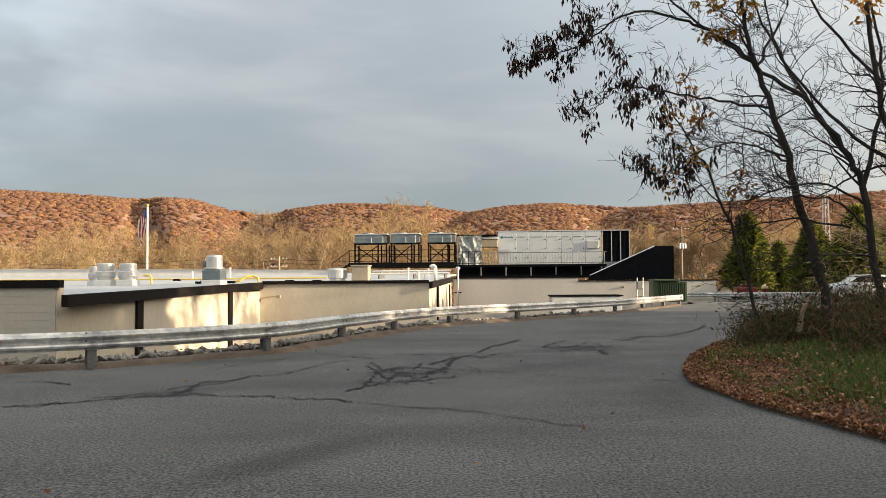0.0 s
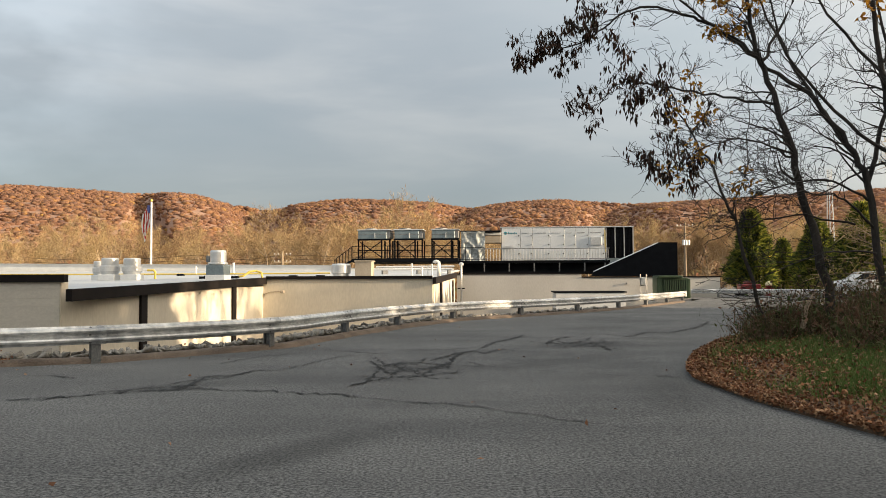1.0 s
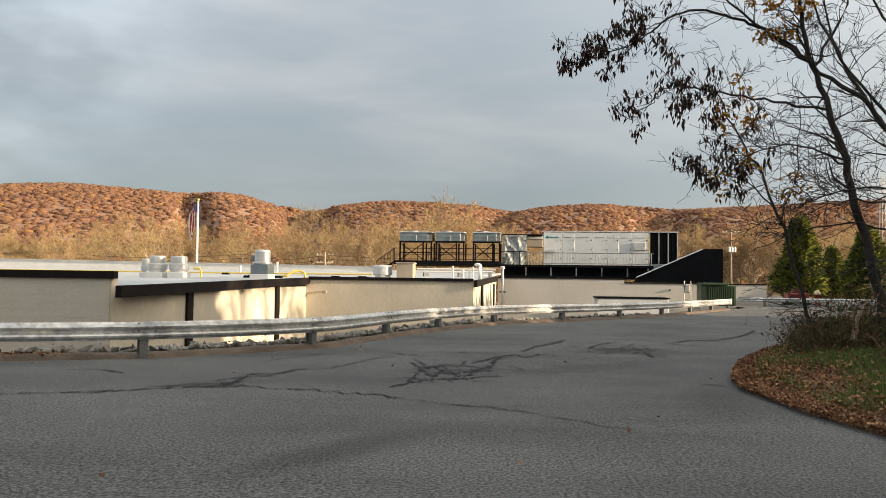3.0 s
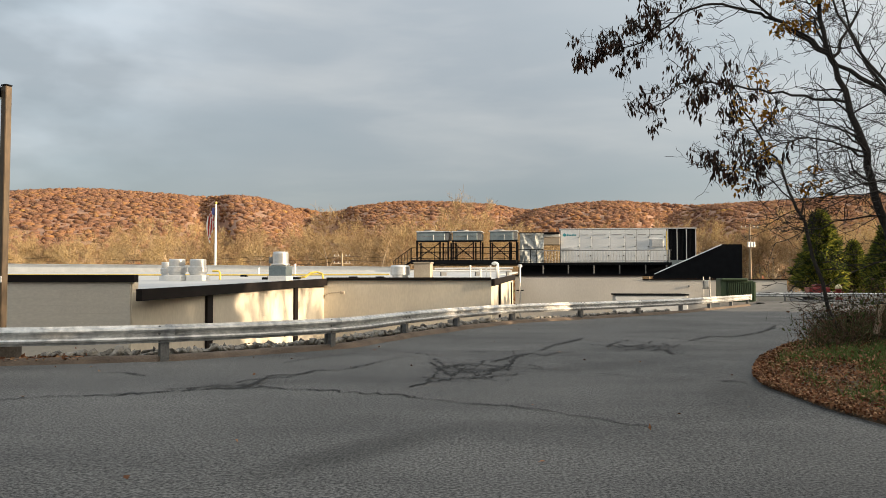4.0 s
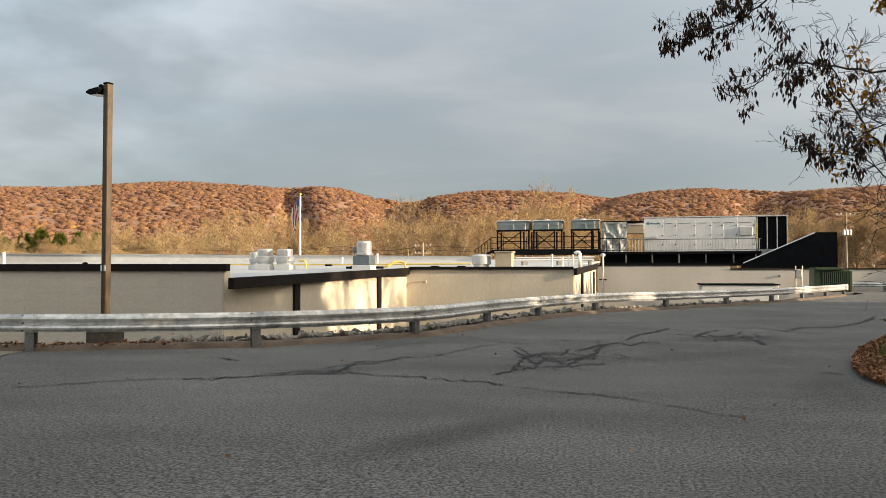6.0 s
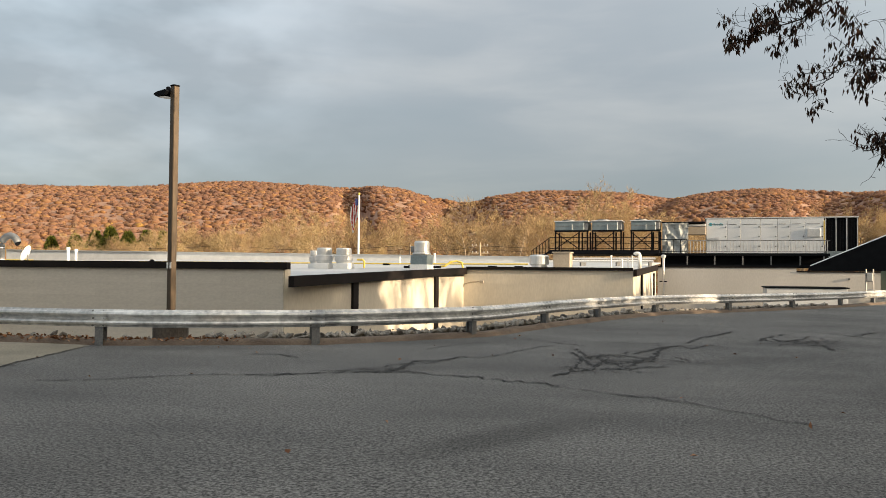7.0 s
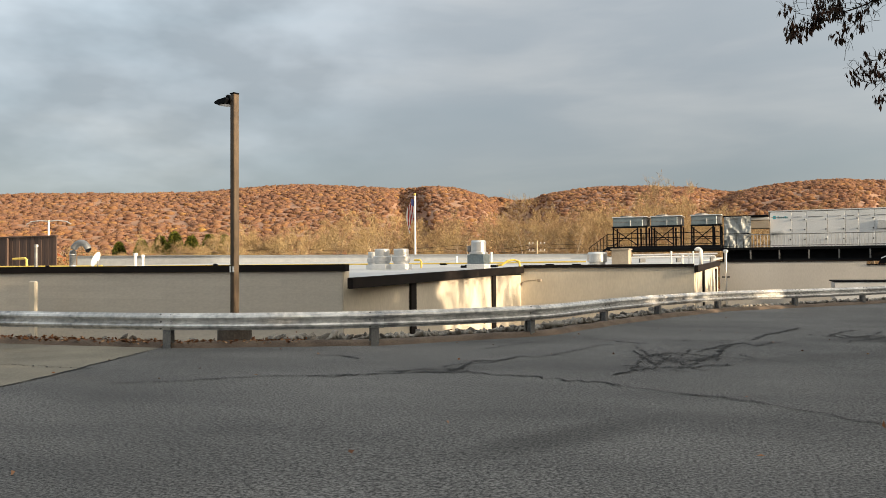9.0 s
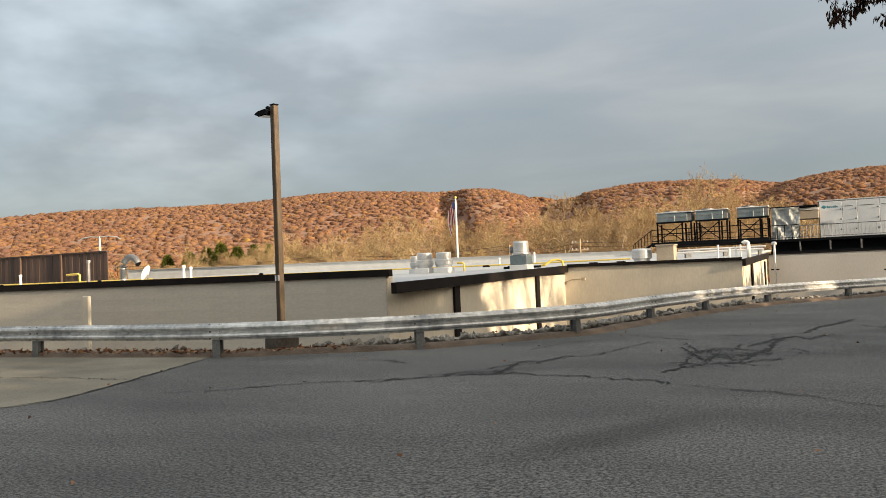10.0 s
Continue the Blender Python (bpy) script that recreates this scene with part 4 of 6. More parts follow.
ahu = thing("air_handler", local(0, 0, 0), "long pale air handling unit with panel doors on deck", "air handler")
part("casing", box(8.95, 50.0, 2.90, 17.5, 53.2, 5.66, 0.03), M_POST, ahu)
part("roof_cap", box(8.88, 49.93, 5.66, 19.85, 53.3, 5.74, 0.01), M_DUCT, ahu)
edges = [8.99, 10.55, 11.55, 13.0, 14.2, 15.1, 16.15, 17.46]
for a, c in zip(edges, edges[1:]):
    p = part("panel_door", box(a + 0.012, 49.94, 2.96, c - 0.012, 49.985, 5.62, 0.010), M_AHU, ahu)
    for z in (3.5, 4.25, 5.0):
        part("latch", box(c - 0.16, 49.89, z - 0.045, c - 0.08, 49.94, z + 0.045, 0.008), M_BLACK, p)
    part("grab_bar", tube([(a + 0.12, 49.92, 5.22), (c - 0.3, 49.92, 5.22)], 0.018, 5), M_POST, p)
part("vent_hood", prism([(9.05, 4.0), (10.0, 4.0), (9.9, 4.22), (9.15, 4.1)], 49.6, 49.96), M_DUCT, ahu)
part("control_box", box(16.3, 49.82, 4.2, 17.2, 49.955, 4.85, 0.015), M_DUCT, ahu)
part("louvre_housing", box(17.52, 50.1, 3.15, 19.8, 53.2, 5.655), M_BLACK, ahu)
for k in range(4):
    part("louvre_mullion", box(17.55 + 0.73 * k, 50.03, 3.15, 17.62 + 0.73 * k, 50.1, 5.655), M_DUCT, ahu)
fin = part("louvre_blade", box(0, 0, 0, 0.04, 0.05, 2.4), M_BLACK, ahu)
fin.matrix_basis = pose(17.66, 50.05, 3.2)
for k in range(1, 20):
    share("louvre_blade", fin.data, ahu, pose(17.66 + 0.106 * k, 50.05, 3.2))
part("round_mark", lathe([(0.13, 0), (0.13, 0.01)], 18), M_TEAL, ahu).matrix_basis = pose(9.32, 49.94, 5.22, 90, 0, 0)
for k in range(6):
    part("mark_bar", box(9.54 + 0.125 * k, 49.935, 5.14, 9.63 + 0.125 * k, 49.945, 5.31 if k in (0, 4) else 5.26), M_TEAL, ahu)
part("yellow_stripe", box(17.44, 49.93, 3.6, 17.52, 49.99, 5.45), M_YELLOW, ahu)

# crumpled foil cover on the ductwork
b = bmesh.new()
bmesh.ops.create_grid(b, x_segments=22, y_segments=26, size=0.5)
for v in b.verts:
    x, z = v.co.x, v.co.y
    k = 0.20 * abs(noise.noise((x * 2.3 + z, z * 1.9, 2))) + 0.10 * abs(noise.noise((x * 5 - 2 * z, z * 4, 5)))
    v.co = Vector((6.68 + x * 1.96, 48.55 + k * 1.6, 4.12 + z * 2.35))
bmesh.ops.solidify(b, geom=b.faces[:], thickness=0.03)
foil = thing("covered_duct", local(0, 0, 0), "duct draped in crumpled silver foil sheet", "duct")
part("foil_cover", b, M_TARP, foil)
part("duct_body", box(5.8, 48.9, 2.9, 7.6, 51, 5.2), M_POST, foil)
part("duct_run", box(7.6, 49.5, 4.4, 8.95, 50.8, 5.0, 0.03), M_BEIGE, foil)
part("duct_top", box(5.6, 49.2, 5.3, 8.9, 52, 5.42, 0.02), M_BLACK, foil)
part("duct_run", box(7.6, 49.5, 5.05, 8.95, 50.8, 5.25, 0.02), M_WHITE, foil)

wedge = thing("sloped_screen", local(0, 0, 0), "black sloping screen wall with pale capping", "screen wall")
part("screen_panel", prism([(16.0, 1.6), (22.68, 1.6), (22.68, 4.20), (21.27, 4.22), (16.2, 1.95)], 47.0, 47.3), M_BLACK, wedge)
part("capping", tube([(16.2, 47.15, 1.97), (21.27, 47.15, 4.24)], 0.055, 4), M_DUCT, wedge)
part("capping", box(21.2, 47.05, 4.20, 22.7, 47.25, 4.25), M_FASCIA, wedge)
ramp = thing("blue_curb", local(0, 0, 0), "blue-grey equipment curb beside the sloped screen", "curb")
part("curb_body", box(17.6, 49.8, 1.9, 20.2, 52, 3.1, 0.02), M_COND, ramp)

# green transformer and its neighbours by the end of the rail
tr = thing("transformer_cabinet", local(19.78, 40, 0), "dark green ribbed transformer cabinet beside the drive", "transformer")
part("cabinet", box(0.35, 0.3, 0, 2.15, 2.0, 1.46, 0.02), M_GREEN, tr)
part("lid", box(0.05, 0.0, 1.46, 1.75, 2.1, 1.62, 0.03), M_GREEN, tr)
part("side_pod", box(0.0, 0.2, 0.0, 0.35, 1.9, 1.5, 0.02), M_GREEN, tr)
finr = part("cooling_rib", box(0, 0, 0.1, 0.05, 0.22, 1.28), M_GREEN, tr)
finr.matrix_basis = pose(0.5, 0.1, 0.05)
for k in range(1, 13):
    share("cooling_rib", finr.data, tr, pose(0.5 + 0.122 * k, 0.1, 0.05))
part("plinth", box(-0.1, 0, -0.2, 2.3, 2.2, 0.02), M_CONC, tr)
part("end_panel", box(2.15, 0.25, 0.05, 2.30, 2.0, 1.40, 0.01), M_GREEN, tr)
rack = thing("meter_rack", local(19.5, 43.9, 0), "pale galvanised meter rack against the wall", "meter rack")
for x in (-0.22, 0.22):
    part("upright", tube([(x, 0, 0), (x, 0, 1.75)], 0.045, 6), M_STEEL, rack)
for z in (0.35, 0.9, 1.35):
    part("cross_bar", tube([(-0.3, 0, z), (0.3, 0, z)], 0.035, 6), M_STEEL, rack)
part("meter_box", box(-0.16, -0.1, 0.95, 0.16, 0.08, 1.5, 0.02), M_DUCT, rack)
bin_ = thing("blue_bin", pose(18.3, 60.8, 0), "small blue plastic drum behind the rail", "drum")
part("drum_body", lathe([(0.28, 0), (0.3, 0.05), (0.3, 0.42), (0.31, 0.44), (0.30, 0.85), (0.26, 0.9)], 18), M_BLUE, bin_, "", True)

# ---------- things on the roof ----------
def fan(u, v, r, h, label):
    t = thing("exhaust_fan", local(u, v, roof_z(v)), label, "roof fan", "roof exhaust fans")
    c = r * 1.0
    part("curb", box(-c, -c, -0.02, c, c, 0.26 * h, 0.015), M_WHITE, t)
    part("fan_body", lathe([(r * 0.9, 0.26 * h), (r * 0.98, 0.34 * h), (r * 1.12, 0.42 * h), (r * 1.14, 0.62 * h), (r * 0.96, 0.66 * h)], 36), M_DUCT, t)
    part("fan_cap", lathe([(r * 0.94, 0.66 * h), (r * 0.94, 0.96 * h), (r * 0.88, h), (r * 0.3, h)], 36), M_DUCT, t)
    part("cap_band", lathe([(r * 0.97, 0.80 * h), (r * 0.97, 0.83 * h)], 28), M_DUCT, t)


fan(-4.36, 10, 0.295, 0.76, "large spun aluminium exhaust fan on white curb")
fan(-3.58, 10, 0.295, 0.75, "large spun aluminium exhaust fan on white curb")
fan(-5.05, 10.6, 0.20, 0.66, "smaller dull exhaust fan behind two larger ones")
t = thing("exhaust_fan", local(-0.57, 10, roof_z(10)), "tall aluminium exhaust fan on square galvanised base", "roof fan", "roof exhaust fans")
part("curb", box(-0.33, -0.33, -0.02, 0.33, 0.33, 0.17, 0.01), M_WHITE, t)
part("square_base", box(-0.31, -0.31, 0.17, 0.31, 0.31, 0.50, 0.015), M_COND, t)
part("fan_body", lathe([(0.29, 0.50), (0.33, 0.53), (0.33, 0.58), (0.27, 0.60), (0.27, 0.93), (0.24, 1.0), (0.1, 1.0)], 36), M_DUCT, t)
part("side_motor", box(-0.40, -0.08, 0.60, -0.27, 0.08, 0.82, 0.02), M_POST, t)
t = thing("exhaust_fan", local(2.42, 16, roof_z(16)), "wide low drum-shaped roof vent", "roof fan", "roof exhaust fans")
part("vent_drum", lathe([(0.32, 0), (0.32, 0.1), (0.40, 0.14), (0.40, 0.46), (0.36, 0.52), (0.1, 0.54)], 36), M_DUCT, t)
t = thing("roof_chimney", local(3.4, 16, roof_z(16)), "square beige metal chimney box", "chimney")
part("chimney_body", box(-0.34, -0.34, -0.02, 0.34, 0.34, 0.6, 0.015), M_BEIGE, t)
part("chimney_cap", box(-0.38, -0.38, 0.6, 0.38, 0.38, 0.65, 0.01), M_BEIGE, t)
for u, v, h, r in ((5.34, 16, 0.52, 0.03), (5.72, 16.4, 0.36, 0.035), (6.0, 16, 0.42, 0.025), (6.15, 16.2, 0.5, 0.025), (-11.36, 5, 0.72, 0.05), (-11.22, 5.2, 0.66, 0.045), (-16.05, 5, 1.1, 0.06), (-21.2, 6, 0.7, 0.05), (-8.0, 30, 0.75, 0.06), (-9.2, 30, 0.4, 0.06), (-6.9, 30, 0.62, 0.06)):
    t = thing("vent_pipe", local(u, v, roof_z(v) - 0.02), "plain upright white vent pipe on the roof", "vent pipe", "roof vent pipes")
    part("pipe", tube([(0, 0, 0), (0, 0, h)], r, 10), M_STEEL if h > 1 else M_WHITE, t)
    part("pipe_cap", lathe([(r * 1.35, h - 0.06), (r * 1.35, h + 0.02), (r * 0.8, h + 0.03)], 10), M_STEEL if h > 1 else M_WHITE, t)
t = thing("gooseneck_vent", local(6.45, 16, roof_z(16)), "white hooded vent pipe on the roof", "vent pipe")
part("pipe", tube([(0, 0, 0), (0, 0, 0.5)] + arc((-0.10, 0, 0.5), 0.10, 0, 160, 6), 0.075, 10), M_WHITE, t, "", True)
t = thing("gooseneck_vent", local(-14.25, 5, roof_z(5)), "large galvanised gooseneck duct with open mouth", "vent duct")
part("duct", tube([(0, 0, -0.02), (0, 0, 0.75)] + arc((0.38, 0, 0.75), 0.38, 180, 20, 12), 0.115, 18, None, False), M_STEEL, t, "", True)
# black disc across the open mouth, painted as the shade inside the duct
part("mouth_shade_disc", lathe([(0.12, 0), (0.09, -0.03)], 16), M_BLACK, t).matrix_basis = pose(0.735, 0, 0.885, 0, 112, 0)
for z in (0.3, 0.7):
    part("duct_seam", lathe([(0.122, z), (0.122, z + 0.03)], 18), M_DUCT, t)
t = thing("satellite_dish", local(-16.15, 8, roof_z(8)) @ Matrix.Scale(0.8, 4), "white satellite dish on a small tripod", "satellite dish")
dish = part("dish", lathe([(0.05, 0), (0.25, 0.04), (0.40, 0.12), (0.41, 0.125), (0.25, 0.06), (0.04, 0.025)], 24), M_WHITE, t, "", True)
dish.matrix_basis = pose(0, 0, 0.62, 65, 0, -75) @ Matrix.Diagonal((0.8, 1, 1, 1))
part("mast", tube([(0, 0, 0), (0, 0, 0.6)], 0.03, 8), M_POST, t)
for a in (30, 150, 270):
    part("foot", tube([(0, 0, 0.3), (0.45 * math.cos(radians(a)), 0.45 * math.sin(radians(a)), 0)], 0.02, 6), M_POST, t)

gas = thing("gas_pipe", local(0, 0, 0), "yellow gas pipe running low across the roof", "pipe")
part("pipe_run", tube([(-40, 20.2, roof_z(20) + 0.12), (-20, 20, roof_z(20) + 0.10), (-5, 20, roof_z(20) + 0.08), (1.1, 20, roof_z(20) + 0.10)], 0.036, 8), M_YELLOW, gas)
part("pipe_run", tube([(-0.85, 12.8, roof_z(12.8) + 0.06), (-0.62, 12.8, roof_z(12.8) + 0.09), (-0.42, 12.9, 1.72), (-0.2, 13.0, 1.75), (0.0, 13.0, 1.69), (0.04, 13.0, 1.5)], 0.042, 8), M_YELLOW, gas)
part("pipe_drop", tube([(-3.95, 12, 1.78), (-3.72, 12, 1.78), (-3.66, 12, 1.72), (-3.66, 12, 1.46)], 0.04, 8), M_YELLOW, gas)
part("pipe_drop", tube([(-28.2, 14, 2.12), (-27.3, 14, 2.15), (-27.2, 14, 2.08), (-27.2, 14, 1.6)], 0.06, 8), M_YELLOW, gas)
part("pipe_run", tube([(-34, 14, 1.72), (-22, 14, 1.68)], 0.06, 8), M_YELLOW, gas)
block = part("pipe_block", box(-0.16, -0.1, -0.02, 0.16, 0.1, 0.09, 0.015), M_BLACK, gas)
block.matrix_basis = pose(-1.9, 12.2, roof_z(12.2))
for u, v in ((-2.4, 14.0), (-0.9, 12.6), (0.9, 14.2), (2.0, 14.1), (-6.0, 20), (-12, 20), (-18, 20)):
    share("pipe_block", block.data, gas, pose(u, v, roof_z(v)))
wp = thing("white_roof_pipes", local(0, 0, 0), "white insulated pipes above the roof on stands", "pipe")
for z, v in ((1.90, 22), (2.05, 24)):
    part("pipe_run", tube([(2.6, v, z), (6.6, v, z + 0.02)], 0.05, 10), M_WHITE, wp)
for u in (3.2, 4.9, 6.4):
    part("stand", box(u - 0.03, 22.1, 1.55, u + 0.03, 23.9, 1.98), M_POST, wp)
down = thing("standpipe", local(7.3, 17.2, 0), "tall grey standpipe with cap beside the wall", "pipe")
part("pipe", tube([(0, 0, -3.3), (0, 0, 2.05)], 0.045, 12), M_DUCT, down)
part("pipe_cap", lathe([(0.10, 2.0), (0.10, 2.08), (0.04, 2.12)], 14), M_DUCT, down)
part("bracket", box(-0.15, -0.03, 1.0, 0.15, 0.03, 1.05), M_BLACK, down)
for u in (-4.6, -1.6 - 9, -15.0, -18):
    t = thing("roof_drain", local(u, 0.7, roof_z(0.7)), "small dark roof drain strainer behind the parapet", "roof drain", "roof drains")
    part("strainer", lathe([(0.10, 0), (0.10, 0.25), (0.05, 0.36), (0.02, 0.37)], 10), M_BLACK, t)
lamp_w = thing("wall_light", local(0.75, 13.2, 0.98), "small beige wall light on the cream wall", "wall light")
part("housing", box(-0.08, -0.06, -0.07, 0.08, 0.04, 0.05, 0.02), M_BEIGE, lamp_w)
part("cable", tube([(-0.1, 0.1, 0.0), (-0.5, 0.1, -0.02), (-0.75, 0.1, -0.12)], 0.012, 5), M_BEIGE, lamp_w)

fence = thing("roof_screen_fence", local(0, 0, 0), "dark brown board screen with capping on the roof", "fence")
part("top_cap", box(-42, 15.9, 3.36, -27.3, 16.1, 3.44, 0.01), M_BROWN, fence)
bd = part("board", box(0, -0.02, 0, 0.265, 0.02, 1.86, 0.006), M_BROWN, fence)
bd.matrix_basis = pose(-27.58, 16, 1.5)
for k in range(1, 52):
    share("board", bd.data, fence, pose(-27.58 - 0.28 * k, 16 + 0.012 * (k % 2), 1.5))
for u in (-31.0, -34.5, -38.0):
    part("fence_post", box(u - 0.07, 15.86, 1.5, u + 0.07, 15.97, 3.36, 0.008), M_BROWN, fence)

# ---------- guard rail ----------
guard = thing("guard_rail", pose(0, 0, 0), "weathered galvanised W-beam guard rail on steel posts", "guard rail")
TOP, BEAM = 0.645, 0.312
WAVE = [(0.000, 0.0), (0.030, 0.012), (0.048, 0.070), (0.082, 0.082), (0.108, 0.070), (0.135, 0.012), (0.156, 0.0), (0.177, 0.012), (0.204, 0.070), (0.230, 0.082), (0.264, 0.070), (0.282, 0.012), (0.312, 0.0)]


def beam(points, top):
    """A length of corrugated rail along ground points, 3 mm thick."""
    b = bmesh.new()
    prev = None
    for i, (x, y) in enumerate(points):
        q, w = points[min(i + 1, len(points) - 1)], points[max(i - 1, 0)]
        d = Vector((q[0] - w[0], q[1] - w[1], 0)).normalized()
        s = Vector((d.y, -d.x, 0))
        ring = []
        for t in (0, 0.004):
            ring.append([b.verts.new((x + s.x * (o + t), y + s.y * (o + t), top - z)) for z, o in WAVE])
        if prev:
            for t in (0, 1):
                for k in range(len(WAVE) - 1):
                    f = (prev[t][k], ring[t][k], ring[t][k + 1], prev[t][k + 1])
                    b.faces.new(f if t else f[::-1])
            for k in (0, len(WAVE) - 1):
                b.faces.new((prev[0][k], ring[0][k], ring[1][k], prev[1][k]))
        prev = ring
    return b


post_b = box(-0.075, 0.0, -0.35, 0.075, 0.012, TOP - 0.03)
post_b = box(-0.075, 0.15, -0.35, 0.075, 0.162, TOP - 0.03, 0, post_b)
post_b = box(-0.006, 0.012, -0.35, 0.006, 0.15, TOP - 0.03, 0, post_b)
post_me = None
smooth_line = []
for i in range(len(RAIL) - 1):
    p0, p1, p2, p3 = (Vector(RAIL[max(0, min(len(RAIL) - 1, k))]) for k in (i - 1, i, i + 1, i + 2))
    seg = []
    for k in range(9):
        t = k / 8
        seg.append(tuple(0.5 * ((2 * p1) + (p2 - p0) * t + (2 * p0 - 5 * p1 + 4 * p2 - p3) * t * t + (3 * p1 - p0 - 3 * p2 + p3) * t ** 3)))
    d = (Vector(seg[-1]) - Vector(seg[0])).normalized()
    ext = (seg[-1][0] + d.x * 0.16, seg[-1][1] + d.y * 0.16)
    part("beam", beam(seg + ([ext] if i < len(RAIL) - 2 else []), TOP + 0.003 * (i % 2)), M_ZINC, guard)
    smooth_line.append(seg)
bolt_me = None
for i, (x, y) in enumerate(RAIL):
    seg = smooth_line[min(i, len(smooth_line) - 1)]
    q, w = (seg[0], seg[1]) if i < len(smooth_line) else (seg[-2], seg[-1])
    a = math.degrees(math.atan2(w[1] - q[1], w[0] - q[0]))
    m = pose(x, y, 0, 0, 0, a)
    if post_me is None:
        po = part("post", post_b, M_POST, guard)
        po.matrix_basis = m @ pose(0, 0.004, 0)
        post_me = po.data
        bo = part("splice_bolt", lathe([(0.020, 0), (0.020, 0.012), (0.010, 0.02)], 8), M_POST, guard)
        bolt_me = bo.data
        bo.matrix_basis = m @ pose(-0.08, -0.03, TOP - 0.02, 90, 0, 0)
    else:
        share("post", post_me, guard, m @ pose(0, 0.004, 0))
    for dx in (-0.10, 0.10):
        for dz, o in ((0.03, 0.014), (0.156, 0.004), (0.282, 0.014)):
            share("splice_bolt", bolt_me, guard, m @ pose(dx, -o - 0.006, TOP - dz, 90, 0, 0))
part("end_shoe", box(-0.02, -0.12, TOP - 0.33, 0.30, 0.02, TOP + 0.02, 0.03), M_ZINC, guard).matrix_basis = pose(14.3, 48.0, 0, 0, 0, 62)

second = thing("far_guard_rail", pose(0, 0, 0), "low grey guard rail at the far turning", "guard rail")
part("beam", beam([(17.6 + 1.2 * k, 60.0 - 0.25 * k) for k in range(13)], 0.60), M_ZINC, second)
for k in range(6):
    share("post", post_me, second, pose(17.8 + 2.5 * k, 60.05 - 0.52 * k, 0, 0, 0, -12))

# ---------- riprap below the rail ----------
bank = thing("riprap", pose(0, 0, 0), "grey broken stones banked behind the guard rail", "stones")
ROCKS = []
for k in range(9):
    rr = random.Random(200 + k)
    b = bmesh.new()
    bmesh.ops.create_icosphere(b, subdivisions=1, radius=1.15)
    for v in b.verts:
        v.co *= rr.uniform(0.75, 1.25)
    for _ in range(7):
        n = Vector((rr.gauss(0, 1), rr.gauss(0, 1), rr.gauss(0, 1))).normalized()
        for v in b.verts:
            over = v.co.dot(n) - 0.48
            if over > 0:
                v.co -= n * over
    me = bpy.data.meshes.new("rock")
    b.to_mesh(me)
    b.free()
    me.materials.append(M_ROCK)
    ROCKS.append(me)
rr = random.Random(77)


def rock_spot(i0, i1):
    i = rr.randrange(i0, i1)
    x, y = fine_edge[i]
    q = fine_edge[i + 1]
    d = Vector((q[0] - x, q[1] - y, 0)).normalized()
    s = Vector((-d.y, d.x, 0))
    o = 0.06 + 0.95 * rr.random()
    f = rr.random()
    x, y = x + (q[0] - x) * f + s.x * o, y + (q[1] - y) * f + s.y * o
    return x, y, o


i0 = next(i for i, p in enumerate(fine_edge) if p[0] > -16)
i1 = next(i for i, p in enumerate(fine_edge) if p[0] > 0.5)
i2 = next(i for i, p in enumerate(fine_edge) if p[0] > 7.5)
i_mid = next(i for i, p in enumerate(fine_edge) if p[0] > -8.5)
for k in range(290):
    x, y, o = rock_spot(i_mid if k > 55 else i0, i1)
    s = rr.uniform(0.055, 0.105) * (1.5 if rr.random() < 0.15 else 1)
    share("rock", ROCKS[k % 9], bank, pose(x, y, 0.13 - 0.22 * o + 0.3 * s + rr.uniform(-0.05, 0.06), rr.gauss(0, 26), rr.gauss(0, 26), rr.uniform(0, 360)) @ Matrix.Diagonal((s * 1.5, s * 1.1, s * 0.62, 1)))
vs, fs, off = [], [], 0
for k in range(2600):
    x, y, o = rock_spot(i_mid, i2)
    me = ROCKS[k % 9]
    s = rr.uniform(0.05, 0.12)
    m = pose(x, y, 0.10 - 0.22 * o + 0.3 * s, rr.gauss(0, 30), rr.gauss(0, 30), rr.uniform(0, 360)) @ Matrix.Diagonal((s * 1.4, s, s * 0.65, 1))
    c = np.array([m @ v.co for v in me.vertices])
    vs.append(c)
    fs.append(np.array([list(p.vertices) for p in me.polygons]) + off)
    off += len(c)
rest = mass("stone_rubble", np.concatenate(vs), np.concatenate(fs), M_ROCK, bank)
rest["kind"] = "stuff"
# fallen leaves gathered under the rail
rng = np.random.default_rng(31)
pick = rng.integers(i0, i_mid + 2, 900)
pl = np.array([[*fine_edge[i], 0.0] for i in pick]) + np.stack([rng.uniform(-0.3, 0.3, 900), rng.normal(-0.15, 0.14, 900), np.full(900, 0.095)], 1)
lv, lf = leaves(pl, rng.normal(0, 1, (900, 3)) * [1, 1, 0.3], 0.08, 0.05, rng)
tagged(mass("rail_leaf_litter", lv, lf, M_LITTER), "reddish leaf litter drifted under the rail", "leaf litter", kind="stuff")
n = 60
pl = np.stack([rng.uniform(-12, 4, n), rng.uniform(4, 24, n), np.full(n, 0.018)], 1)
lv, lf = leaves(pl, rng.normal(0, 1, (n, 3)) * [1, 1, 0.1], 0.06, 0.035, rng)
tagged(mass("scattered_leaves", lv, lf, M_LITTER), "a few dry leaves scattered on the asphalt", "leaf litter", kind="stuff")

